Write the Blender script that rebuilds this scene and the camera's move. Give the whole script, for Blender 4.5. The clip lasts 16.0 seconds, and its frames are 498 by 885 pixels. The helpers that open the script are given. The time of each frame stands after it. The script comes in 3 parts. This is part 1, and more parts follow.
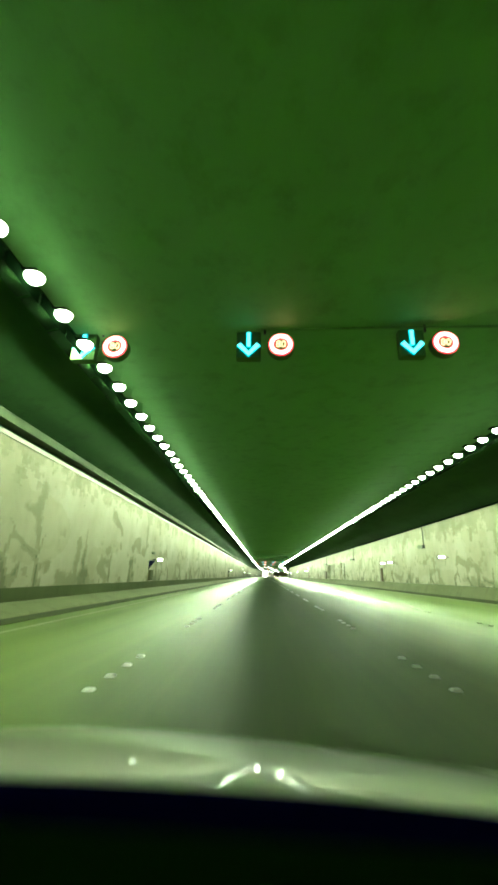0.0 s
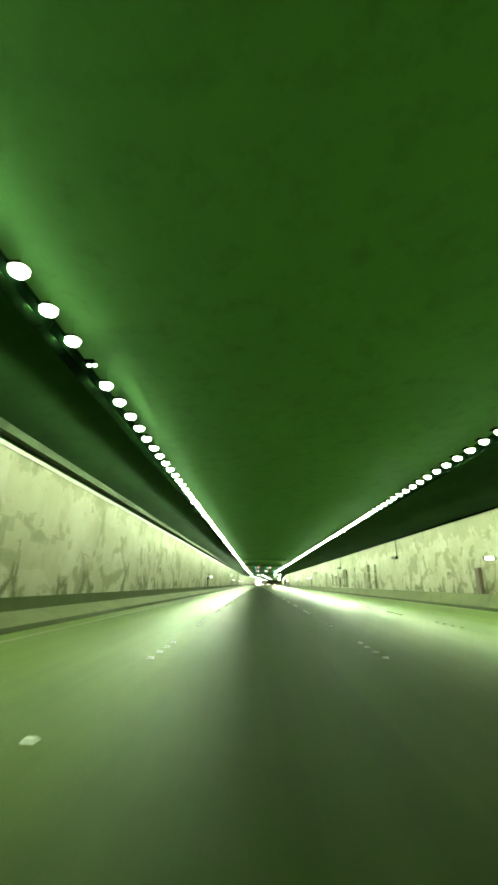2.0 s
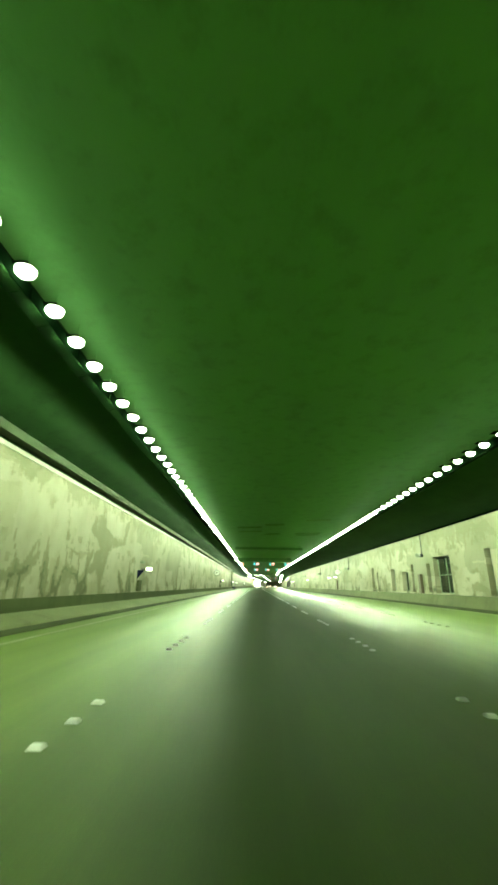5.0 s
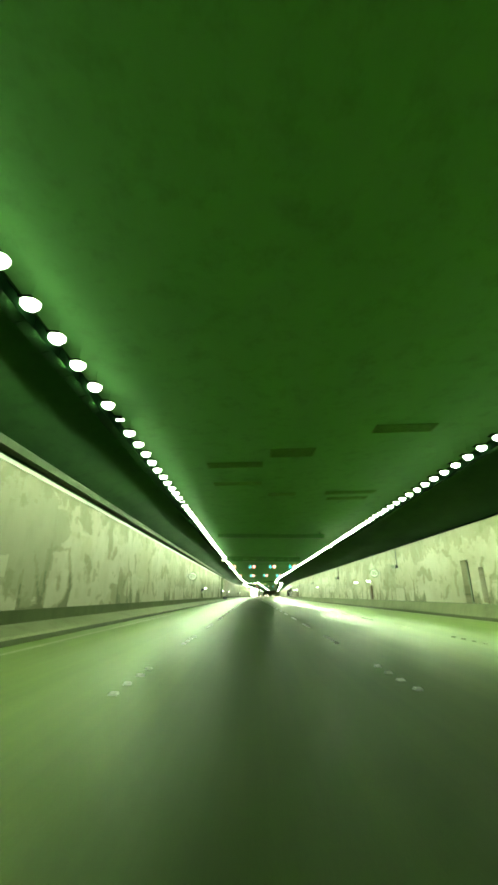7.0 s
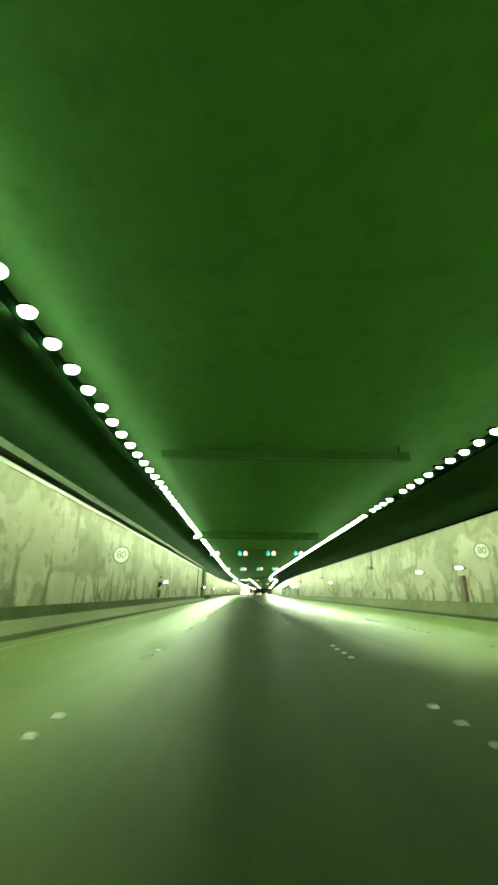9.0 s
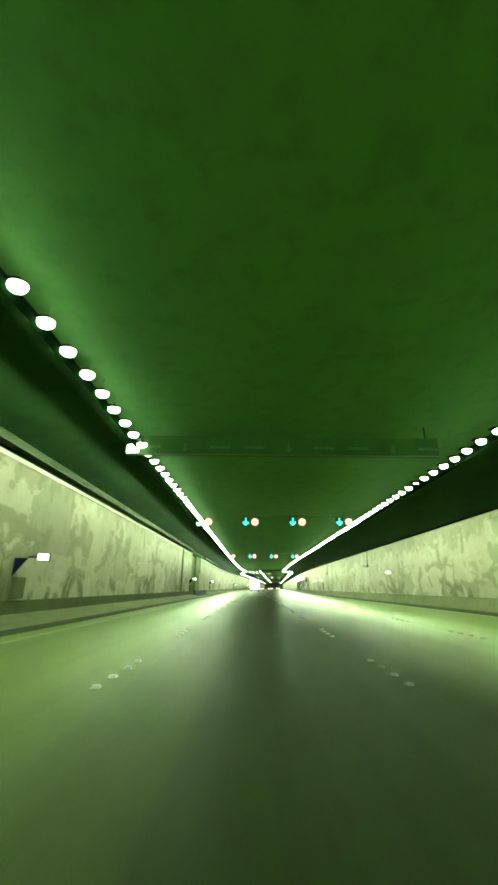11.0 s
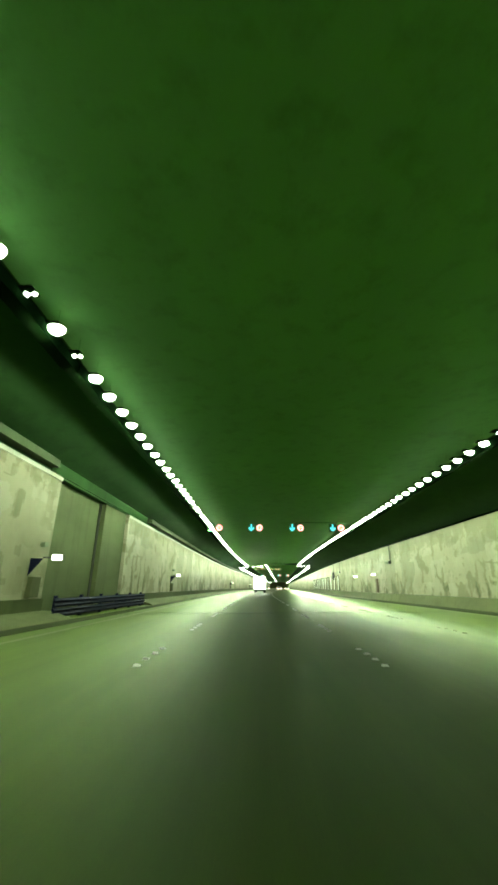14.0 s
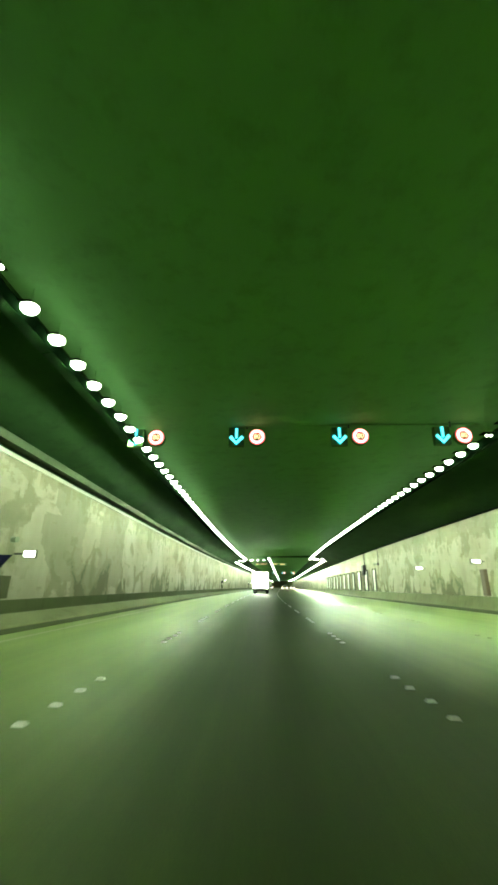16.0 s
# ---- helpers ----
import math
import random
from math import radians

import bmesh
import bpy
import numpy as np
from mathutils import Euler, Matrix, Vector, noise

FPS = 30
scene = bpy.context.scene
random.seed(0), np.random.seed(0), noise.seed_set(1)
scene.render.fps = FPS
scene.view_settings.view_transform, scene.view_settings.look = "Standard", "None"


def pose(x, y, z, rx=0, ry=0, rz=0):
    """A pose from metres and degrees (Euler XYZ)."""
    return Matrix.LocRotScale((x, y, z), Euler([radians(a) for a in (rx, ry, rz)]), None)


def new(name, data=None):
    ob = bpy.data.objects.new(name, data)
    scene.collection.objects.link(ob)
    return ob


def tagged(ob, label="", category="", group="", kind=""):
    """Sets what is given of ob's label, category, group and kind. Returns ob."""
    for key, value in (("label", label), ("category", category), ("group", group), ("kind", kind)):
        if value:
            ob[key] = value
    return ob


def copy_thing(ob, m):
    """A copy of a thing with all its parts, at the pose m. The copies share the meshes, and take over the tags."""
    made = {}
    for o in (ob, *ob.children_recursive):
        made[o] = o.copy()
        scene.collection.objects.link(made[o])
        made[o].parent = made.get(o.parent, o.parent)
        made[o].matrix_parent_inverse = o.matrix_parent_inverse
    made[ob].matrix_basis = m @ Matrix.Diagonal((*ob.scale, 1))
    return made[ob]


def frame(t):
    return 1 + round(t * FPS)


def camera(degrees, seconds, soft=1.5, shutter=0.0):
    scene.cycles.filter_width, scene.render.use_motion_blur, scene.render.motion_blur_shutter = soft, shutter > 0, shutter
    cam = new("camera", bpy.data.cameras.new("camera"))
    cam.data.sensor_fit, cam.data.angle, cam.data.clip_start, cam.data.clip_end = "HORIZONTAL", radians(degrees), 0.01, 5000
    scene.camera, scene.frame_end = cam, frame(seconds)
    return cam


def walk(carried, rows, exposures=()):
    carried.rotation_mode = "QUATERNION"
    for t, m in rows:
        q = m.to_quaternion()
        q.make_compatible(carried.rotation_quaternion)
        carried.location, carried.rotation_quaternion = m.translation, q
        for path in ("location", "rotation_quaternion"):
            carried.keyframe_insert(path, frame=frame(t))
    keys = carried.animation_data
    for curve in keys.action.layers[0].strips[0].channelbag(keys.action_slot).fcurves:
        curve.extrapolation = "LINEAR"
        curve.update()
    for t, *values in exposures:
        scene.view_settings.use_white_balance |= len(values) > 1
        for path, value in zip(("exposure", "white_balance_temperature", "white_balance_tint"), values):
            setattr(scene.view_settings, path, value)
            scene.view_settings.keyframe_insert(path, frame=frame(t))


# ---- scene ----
cam = camera(63.7, 16.0, soft=3.0, shutter=0.12)
EYE = 1.10
# seconds, x, y, yaw, pitch, roll
ROWS = [
    (0.0, -0.157, 0.00, 2.13, 18.33, -1.21),
    (0.5, -0.173, 5.83, 2.08, 18.61, -1.28),
    (1.0, -0.190, 11.67, 1.77, 18.93, -1.24),
    (1.5, -0.206, 17.49, 1.51, 19.13, -0.95),
    (2.0, -0.223, 23.32, 1.16, 19.40, -0.88),
    (2.5, -0.240, 29.14, 0.85, 19.58, -0.69),
    (3.0, -0.256, 34.96, 0.78, 19.62, -0.84),
    (5.5, -0.334, 64.10, 0.98, 19.66, -1.03),
    (6.0, -0.298, 69.87, 0.70, 19.94, -0.96),
    (6.5, -0.262, 75.63, 0.43, 20.44, -0.61),
    (7.0, -0.226, 81.40, 0.53, 20.83, -0.45),
    (7.5, -0.205, 87.23, 0.48, 21.02, -0.46),
    (8.0, -0.185, 93.05, 0.20, 21.20, -0.73),
    (8.5, -0.164, 98.88, -0.44, 20.97, -0.67),
    (9.0, -0.143, 104.70, -0.66, 20.59, -0.60),
    (11.5, -0.049, 133.74, 0.87, 19.87, -0.83),
    (12.0, -0.031, 139.55, 0.82, 19.87, -0.66),
    (12.5, -0.048, 145.34, 0.98, 19.79, -0.77),
    (13.0, -0.066, 151.13, 1.06, 19.81, -0.59),
    (13.5, -0.084, 156.92, 1.18, 19.86, -0.68),
    (14.0, -0.102, 162.71, 1.23, 19.83, -0.97),
    (14.5, -0.120, 168.50, 1.05, 19.64, -1.06),
    (15.0, -0.048, 174.33, 1.30, 19.62, -0.87),
    (15.5, 0.024, 180.16, 1.40, 19.72, -0.84),
    (16.0, 0.096, 186.00, 1.46, 19.72, -0.79),
]
walk(cam, [(t, pose(x, y, EYE, 90 + pitch, roll, yaw)) for t, x, y, yaw, pitch, roll in ROWS],
     exposures=[(0.0, 1.42, 6550, -11), (1.0, 1.36, 6350, 1), (2.5, 1.32, 6850, -16), (6.0, 1.34, 6850, -17), (9.0, 1.26, 6850, -18),
                (11.5, 1.14, 6850, -18), (12.5, 1.02, 6900, -18), (14.5, 1.06, 6550, -7), (16.0, 1.16, 6450, -6)])

# ---- world: a closed tunnel, almost no light of its own ----
world = bpy.data.worlds.new("night")
world.use_nodes = True
world.node_tree.nodes["Background"].inputs[0].default_value = (0.01, 0.014, 0.01, 1)
world.node_tree.nodes["Background"].inputs[1].default_value = 0.3
scene.world = world
GLOW, THROW_L, THROW_R = 6.5, 1950.0, 2350.0          # radiance of the luminaires' bowls, and of bulbs added to them, which shine outward past a baffle

# ---- materials ----


class Mat:
    """A node material under construction."""

    def __init__(self, name, rough=0.6, metal=0.0, spec=0.5):
        self.m = bpy.data.materials.new(name)
        self.m.use_nodes = True
        self.t = self.m.node_tree
        self.b = self.t.nodes["Principled BSDF"]
        self.b.inputs["Roughness"].default_value = rough
        self.b.inputs["Metallic"].default_value = metal
        self.b.inputs["Specular IOR Level"].default_value = spec

    def node(self, kind, **values):
        n = self.t.nodes.new(kind)
        for k, v in values.items():
            n.inputs[k].default_value = v
        return n

    def link(self, a, b):
        self.t.links.new(a, b)

    def coords(self, scale=(1, 1, 1)):
        tc = self.t.nodes.new("ShaderNodeTexCoord")
        mp = self.t.nodes.new("ShaderNodeMapping")
        mp.inputs["Scale"].default_value = scale
        self.link(tc.outputs["Object"], mp.inputs["Vector"])
        return mp.outputs["Vector"]

    def noise(self, scale, coords, detail=4.0, rough=0.55, distort=0.0):
        n = self.node("ShaderNodeTexNoise", Scale=scale, Detail=detail, Roughness=rough, Distortion=distort)
        self.link(coords, n.inputs["Vector"])
        return n.outputs["Fac"]

    def ramp(self, fac, stops, sharp=False):
        r = self.t.nodes.new("ShaderNodeValToRGB")
        if sharp:
            r.color_ramp.interpolation = "CONSTANT"
        e = r.color_ramp.elements
        while len(e) < len(stops):
            e.new(0.5)
        for el, (p, c) in zip(e, stops):
            el.position = p
            el.color = (*c, 1) if len(c) == 3 else c
        self.link(fac, r.inputs["Fac"])
        return r.outputs["Color"]

    def mix(self, fac, a, b, kind="MIX"):
        n = self.t.nodes.new("ShaderNodeMix")
        n.data_type, n.blend_type = "RGBA", kind
        for v, s in ((fac, n.inputs["Factor"]), (a, n.inputs[6]), (b, n.inputs[7])):
            if isinstance(v, (int, float)):
                s.default_value = v
            elif isinstance(v, tuple):
                s.default_value = (*v, 1)
            else:
                self.link(v, s)
        return n.outputs[2]

    def math(self, op, a, b=0.0, c=None):
        n = self.t.nodes.new("ShaderNodeMath")
        n.operation = op
        for i, v in enumerate((a, b, c)):
            if v is None:
                continue
            if isinstance(v, (int, float)):
                n.inputs[i].default_value = v
            else:
                self.link(v, n.inputs[i])
        return n.outputs[0]

    def colour(self, out):
        if isinstance(out, tuple):
            self.b.inputs["Base Color"].default_value = (*out, 1)
        else:
            self.link(out, self.b.inputs["Base Color"])
        return self

    def rough(self, out):
        self.link(out, self.b.inputs["Roughness"])
        return self

    def bump(self, height, strength=0.2, distance=0.01):
        n = self.node("ShaderNodeBump", Strength=strength, Distance=distance)
        self.link(height, n.inputs["Height"])
        self.link(n.outputs["Normal"], self.b.inputs["Normal"])
        return self

    def glow(self, colour, strength):
        self.b.inputs["Emission Color"].default_value = (*colour, 1)
        self.b.inputs["Emission Strength"].default_value = strength
        return self


def plain(name, colour, rough=0.6, metal=0.0, vary=0.18, scale=9.0):
    """A painted or bare surface with light mottling and fine relief."""
    m = Mat(name, rough, metal)
    co = m.coords()
    n = m.noise(scale, co, 5.0)
    lo, hi = tuple(c * (1 - vary) for c in colour), tuple(min(1, c * (1 + vary)) for c in colour)
    m.colour(m.ramp(n, [(0.3, lo), (0.7, hi)]))
    m.rough(m.math("MULTIPLY_ADD", n, 0.2, rough - 0.1))
    m.bump(m.noise(scale * 14, co, 3.0), 0.12, 0.003)
    return m.m


def lit(name, colour, strength):
    m = Mat(name, 0.4)
    m.colour(tuple(0.5 * c for c in colour)).glow(colour, strength)
    return m.m


def asphalt(name="asphalt", pale=1.0, gloss=0.66):
    m = Mat(name, 0.45, spec=gloss)
    m.b.inputs["Specular Tint"].default_value = (0.62, 1.0, 0.16, 1)
    tone = lambda *c: tuple(pale * v for v in c)
    co = m.coords()
    fine = m.noise(70.0, co, 4.0)
    coarse = m.noise(0.9, m.coords((1.6, 0.035, 1)), 5.0, 0.6)
    patch = m.noise(0.25, m.coords((1.2, 0.5, 1)), 3.0)
    base = m.ramp(fine, [(0.3, tone(0.050, 0.078, 0.008)), (0.72, tone(0.086, 0.118, 0.017))])
    base = m.mix(m.ramp(coarse, [(0.38, (0, 0, 0)), (0.62, (0.8, 0.8, 0.8))]), base, tone(0.031, 0.056, 0.003))
    base = m.mix(m.ramp(patch, [(0.5, (0, 0, 0)), (0.6, (0.25, 0.25, 0.25))]), base, tone(0.082, 0.118, 0.017))
    m.colour(base)
    m.rough(m.math("MULTIPLY_ADD", m.noise(0.4, m.coords((1.4, 0.1, 1)), 1.0), 0.07, 0.46))
    return m.m


def mural():
    """Enamelled wall panels with a tone-on-tone painted pattern: pale plates, ragged slanting strokes, small blocks on top."""
    m = Mat("mural_panel", 0.6, spec=0.12)
    tc = m.t.nodes.new("ShaderNodeTexCoord")
    sep = m.t.nodes.new("ShaderNodeSeparateXYZ")
    m.link(tc.outputs["Object"], sep.inputs[0])
    y, z = m.math("MULTIPLY", m.math("SNAP", sep.outputs["Y"], 0.11), 0.55), m.math("SNAP", sep.outputs["Z"], 0.045)
    pale2 = (0.295, 0.285, 0.20)
    light, mid, dark = (0.33, 0.315, 0.235), (0.180, 0.180, 0.105), (0.08, 0.086, 0.040)

    def plane(a, b, off=0.0):
        c = m.t.nodes.new("ShaderNodeCombineXYZ")
        m.link(m.math("MULTIPLY_ADD", y, a, off), c.inputs[0])
        m.link(m.math("MULTIPLY_ADD", z, b, off * 0.37), c.inputs[1])
        return c.outputs[0]

    def bent(a, b, off, amount, scale):
        c = plane(a, b, off)
        n = m.node("ShaderNodeTexNoise", Scale=scale, Detail=3.0, Roughness=0.6)
        m.link(plane(1.0, 1.0, off), n.inputs["Vector"])
        v = m.t.nodes.new("ShaderNodeVectorMath")
        v.operation = "MULTIPLY_ADD"
        m.link(n.outputs["Color"], v.inputs[0])
        v.inputs[1].default_value = (amount, amount, 0)
        m.link(c, v.inputs[2])
        return v.outputs[0]

    def edges(co):
        v = m.node("ShaderNodeTexVoronoi", Scale=1.0, Randomness=1.0)
        v.feature = "DISTANCE_TO_EDGE"
        m.link(co, v.inputs["Vector"])
        return v.outputs["Distance"]

    def cells(co, randomness=1.0):
        v = m.node("ShaderNodeTexVoronoi", Scale=1.0, Randomness=randomness)
        v.distance = "CHEBYCHEV"
        m.link(co, v.inputs["Vector"])
        s_ = m.t.nodes.new("ShaderNodeSeparateColor")
        m.link(v.outputs["Color"], s_.inputs[0])
        return s_.outputs[0]

    # large angular plates in close tones
    col = m.ramp(cells(bent(0.62, 0.42, 3.0, 0.30, 0.9), 0.85), [(0.0, light), (0.40, pale2), (0.66, light), (0.86, (0.235, 0.235, 0.16))], sharp=True)
    # broad olive smears along the borders of tall plates, broken into stretches
    d = edges(bent(0.80, 0.30, 11.0, 0.22, 1.6))
    gate = m.noise(1.0, plane(0.60, 0.55, 16.0), 2.0, 0.5)
    d = m.math("ADD", d, m.ramp(gate, [(0.44, (0, 0, 0)), (0.62, (0.4, 0.4, 0.4))]))
    d = m.math("ADD", d, m.math("MULTIPLY_ADD", m.noise(3.2, plane(1.2, 0.7, 4.0), 4.0, 0.7), 0.22, -0.11))
    col = m.mix(m.ramp(d, [(0.05, (0.85, 0.85, 0.85)), (0.11, (0, 0, 0))]), col, mid)
    # a mottled band of olive blocks under the top edge, which hangs down in torn points
    hang = m.math("ADD", m.math("MULTIPLY", m.noise(1.0, plane(1.25, 0.30, 2.0), 3.0, 0.65, 0.25), 4.2), z)
    hang = m.math("ADD", hang, m.math("MULTIPLY", m.noise(1.0, plane(5.0, 2.6, 9.0), 3.0, 0.65), 1.9))
    col = m.mix(m.ramp(m.math("MULTIPLY_ADD", hang, 0.1, -0.31), [(0.42, (0, 0, 0)), (0.44, (0.62, 0.62, 0.62))]), col, mid)
    # dark forked strokes that stand on the foot of the wall and thin out upward
    for a, b, off, wide, taper, lo in ((0.95, 0.42, 31.0, 0.19, 0.062, 0.45), (1.55, 0.50, 47.0, 0.185, 0.075, 0.41)):
        d = edges(bent(a, b, off, 0.35, 1.4))
        d = m.math("ADD", d, m.math("MULTIPLY", z, taper))
        d = m.math("ADD", d, m.ramp(m.noise(1.0, plane(0.75, 0.10, off + 5), 2.0, 0.5), [(lo, (0, 0, 0)), (lo + 0.08, (0.3, 0.3, 0.3))]))
        d = m.math("ADD", d, m.math("MULTIPLY_ADD", m.noise(2.4, plane(1.1, 0.6, off), 3.0, 0.65), 0.12, -0.06))
        col = m.mix(m.ramp(d, [(wide - 0.012, (0.75, 0.75, 0.75)), (wide + 0.012, (0, 0, 0))]), col, mid)
        col = m.mix(m.ramp(d, [(wide - 0.075, (0.75, 0.75, 0.75)), (wide - 0.055, (0, 0, 0))]), col, dark)
    # small pale and olive squares scattered over the plates
    fleck = cells(plane(5.5, 3.2, 21.0), 0.6)
    spread = m.noise(1.0, plane(0.9, 0.6, 27.0), 2.0, 0.5)
    col = m.mix(m.math("MULTIPLY", m.ramp(fleck, [(0.0, (0, 0, 0)), (0.78, (0.55, 0.55, 0.55))], sharp=True), m.ramp(spread, [(0.5, (0, 0, 0)), (0.6, (1, 1, 1))])), col, mid)
    # soot and splash dirt with shapes of their own
    dirt = m.noise(0.8, m.coords((1, 0.5, 0.45)), 6.0, 0.6)
    col = m.mix(m.ramp(dirt, [(0.42, (0, 0, 0)), (0.75, (0.5, 0.5, 0.5))]), col, (0.155, 0.16, 0.095))
    grime = m.noise(3.0, m.coords((1, 0.6, 0.3)), 5.0, 0.6)
    col = m.mix(m.ramp(grime, [(0.52, (0, 0, 0)), (0.8, (0.25, 0.25, 0.25))]), col, (0.11, 0.115, 0.065))
    m.colour(col)
    m.rough(m.math("MULTIPLY_ADD", dirt, 0.2, 0.55))
    m.bump(m.noise(3.0, m.coords(), 3.0), 0.05, 0.01)
    return m.m


def concrete(name, lo, hi, rough=0.8):
    m = Mat(name, rough, spec=0.12)
    co = m.coords()
    big = m.noise(0.5, m.coords((1, 0.35, 1)), 5.0, 0.6)
    fine = m.noise(24.0, co, 5.0, 0.65)
    col = m.ramp(big, [(0.3, lo), (0.72, hi)])
    streak = m.noise(1.4, m.coords((1, 1, 0.12)), 5.0, 0.7)
    col = m.mix(m.ramp(streak, [(0.5, (0, 0, 0)), (0.75, (0.45, 0.45, 0.45))]), col, tuple(0.5 * c for c in lo))
    m.colour(col).bump(fine, 0.25, 0.006)
    return m.m


ASPHALT = asphalt()
# smoother stretch: part of its reflected brightness is put into a paler base
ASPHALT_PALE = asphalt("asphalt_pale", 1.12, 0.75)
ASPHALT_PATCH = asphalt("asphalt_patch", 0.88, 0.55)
MURAL = mural()
CEILING = concrete("ceiling_paint", (0.132, 0.302, 0.094), (0.152, 0.332, 0.110), 0.75)
# much darker than the ceiling paint; for haunches, gaps, backs and beams
DARK_CONCRETE = concrete("dark_concrete", (0.013, 0.042, 0.009), (0.024, 0.066, 0.016), 0.95)
BOARD = concrete("dull_green_sheet", (0.092, 0.208, 0.064), (0.112, 0.238, 0.078), 0.8)
CABINET = concrete("signal_case_paint", (0.050, 0.110, 0.030), (0.066, 0.138, 0.040), 0.8)
CONCRETE = concrete("barrier_concrete", (0.085, 0.10, 0.045), (0.13, 0.145, 0.07), 0.8)
PLINTH = concrete("dark_plinth", (0.05, 0.066, 0.024), (0.08, 0.10, 0.04), 0.8)
GUTTER = concrete("dark_gutter", (0.022, 0.030, 0.008), (0.04, 0.052, 0.016), 0.85)
PILASTER = concrete("pilaster_paint", (0.075, 0.085, 0.04), (0.11, 0.12, 0.06), 0.8)
CORNICE = concrete("cornice_concrete", (0.04, 0.058, 0.028), (0.065, 0.09, 0.046), 0.8)
NICHE = concrete("niche_concrete", (0.085, 0.105, 0.05), (0.12, 0.145, 0.075), 0.85)
LINE = plain("road_paint", (0.15, 0.17, 0.10), 0.5, 0, 0.3, 30)
# greyer than the other studs; for the line furthest right
STUD_DULL = plain("stud_dull", (0.22, 0.25, 0.15), 0.5, 0, 0.2, 40)
STUD = plain("stud_ceramic", (0.93, 0.94, 0.88), 0.25, 0, 0.05, 40)
# near black: the bulb's strong light on it is countered in the colour
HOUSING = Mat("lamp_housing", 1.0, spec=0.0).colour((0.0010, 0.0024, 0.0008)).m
# road side of the same baffle, paler because the bulb doesn't reach it
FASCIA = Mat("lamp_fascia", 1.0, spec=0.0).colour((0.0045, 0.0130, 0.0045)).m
BLACK = plain("black_metal", (0.012, 0.014, 0.012), 0.5, 0, 0.2)
NAVY = concrete("navy_steel", (0.004, 0.006, 0.024), (0.008, 0.011, 0.036), 0.8)
STEEL = plain("galvanised_steel", (0.30, 0.33, 0.28), 0.45, 0.8, 0.2)
RUST = plain("red_oxide_paint", (0.082, 0.062, 0.035), 0.6, 0, 0.2)
WHITE = plain("white_enamel", (0.75, 0.77, 0.70), 0.4, 0, 0.05)
PALE = plain("pale_glare_strip", (0.34, 0.35, 0.28), 0.6, 0, 0.15)
DARKGLASS = plain("dark_glazing", (0.012, 0.018, 0.010), 0.12, 0, 0.2)
PALEGREEN = plain("faded_sign_film", (0.135, 0.285, 0.095), 0.6, 0, 0.15)
GREYPAINT = plain("grey_paint", (0.20, 0.24, 0.16), 0.5, 0, 0.15)
CAR_WHITE = plain("white_car_paint", (0.84, 0.86, 0.74), 0.5, 0, 0.03, 3)
CAR_WHITE.node_tree.nodes["Principled BSDF"].inputs["Coat Weight"].default_value = 1.0
CAR_WHITE.node_tree.nodes["Principled BSDF"].inputs["Coat Roughness"].default_value = 0.02
RUBBER = plain("black_rubber", (0.015, 0.016, 0.013), 0.8, 0, 0.2)
# shade of the missing roof is put into the dashboard's almost black colour
DASH = Mat("dashboard_plastic", 1.0, spec=0.0).colour((0.0050, 0.0140, 0.0022)).m
COWL = Mat("cowl_plastic", 1.0, spec=0.0).colour((0.0012, 0.0012, 0.0200)).m
BOWL = lit("lamp_bowl", (0.90, 1.0, 0.78), GLOW)
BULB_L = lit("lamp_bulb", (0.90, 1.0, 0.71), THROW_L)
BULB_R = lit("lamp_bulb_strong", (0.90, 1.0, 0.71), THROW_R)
ARROW = lit("green_led", (0.17, 0.84, 0.92), 1.25)
# halo around the arrow's diodes, put into a dimly glowing backing
ARROW_HALO = lit("green_led_halo", (0.0, 0.42, 0.55), 0.6)
RING = lit("red_led", (1.0, 0.45, 0.46), 2.0)
# the same for the red halo around the speed ring
RING_HALO = lit("red_led_halo", (0.95, 0.03, 0.06), 0.9)
AMBER = lit("amber_led", (1.0, 0.66, 0.34), 1.3)
SIGNLIT = lit("lit_sign_face", (0.92, 1.0, 0.80), 3.2)
# blown-out glare on the truck's back, made as emission
TRUCK_GLARE = lit("truck_glare", (1.0, 1.0, 0.86), 12.0)
TAIL_RED = lit("tail_lamp", (1.0, 0.62, 0.50), 9.0)

# ---- geometry helpers ----
BEND, RADIUS, ARC = 205.0, 1200.0, 62.0        # the tunnel runs straight to BEND, turns to the right over ARC metres and runs straight on


def spot(s, x=0.0, z=0.0, turn=0.0):
    """The pose of a place x metres to the right of the tunnel's axis, s metres along it."""
    if s <= BEND:
        return pose(x, s, z, 0, 0, turn)
    a = min(s - BEND, ARC) / RADIUS
    r, on = RADIUS - x, max(0.0, s - BEND - ARC)
    return pose(RADIUS - r * math.cos(a) + on * math.sin(a), BEND + r * math.sin(a) + on * math.cos(a), z, 0, 0, turn - math.degrees(a))


def mesh(name, bm, material):
    me = bpy.data.meshes.new(name)
    bm.normal_update()
    bm.to_mesh(me)
    bm.free()
    for mt in (material if isinstance(material, (list, tuple)) else [material]):
        me.materials.append(mt)
    return me


def part(name, bm, material, parent=None, label=""):
    ob = new(name, mesh(name, bm, material))
    if parent:
        ob.parent = parent
    return tagged(ob, label) if label else ob


def thing(name, m, label, category, group="", kind=""):
    e = new(name)
    e.empty_display_size = 0.2
    e.matrix_world = m
    return tagged(e, label, category, group, kind)


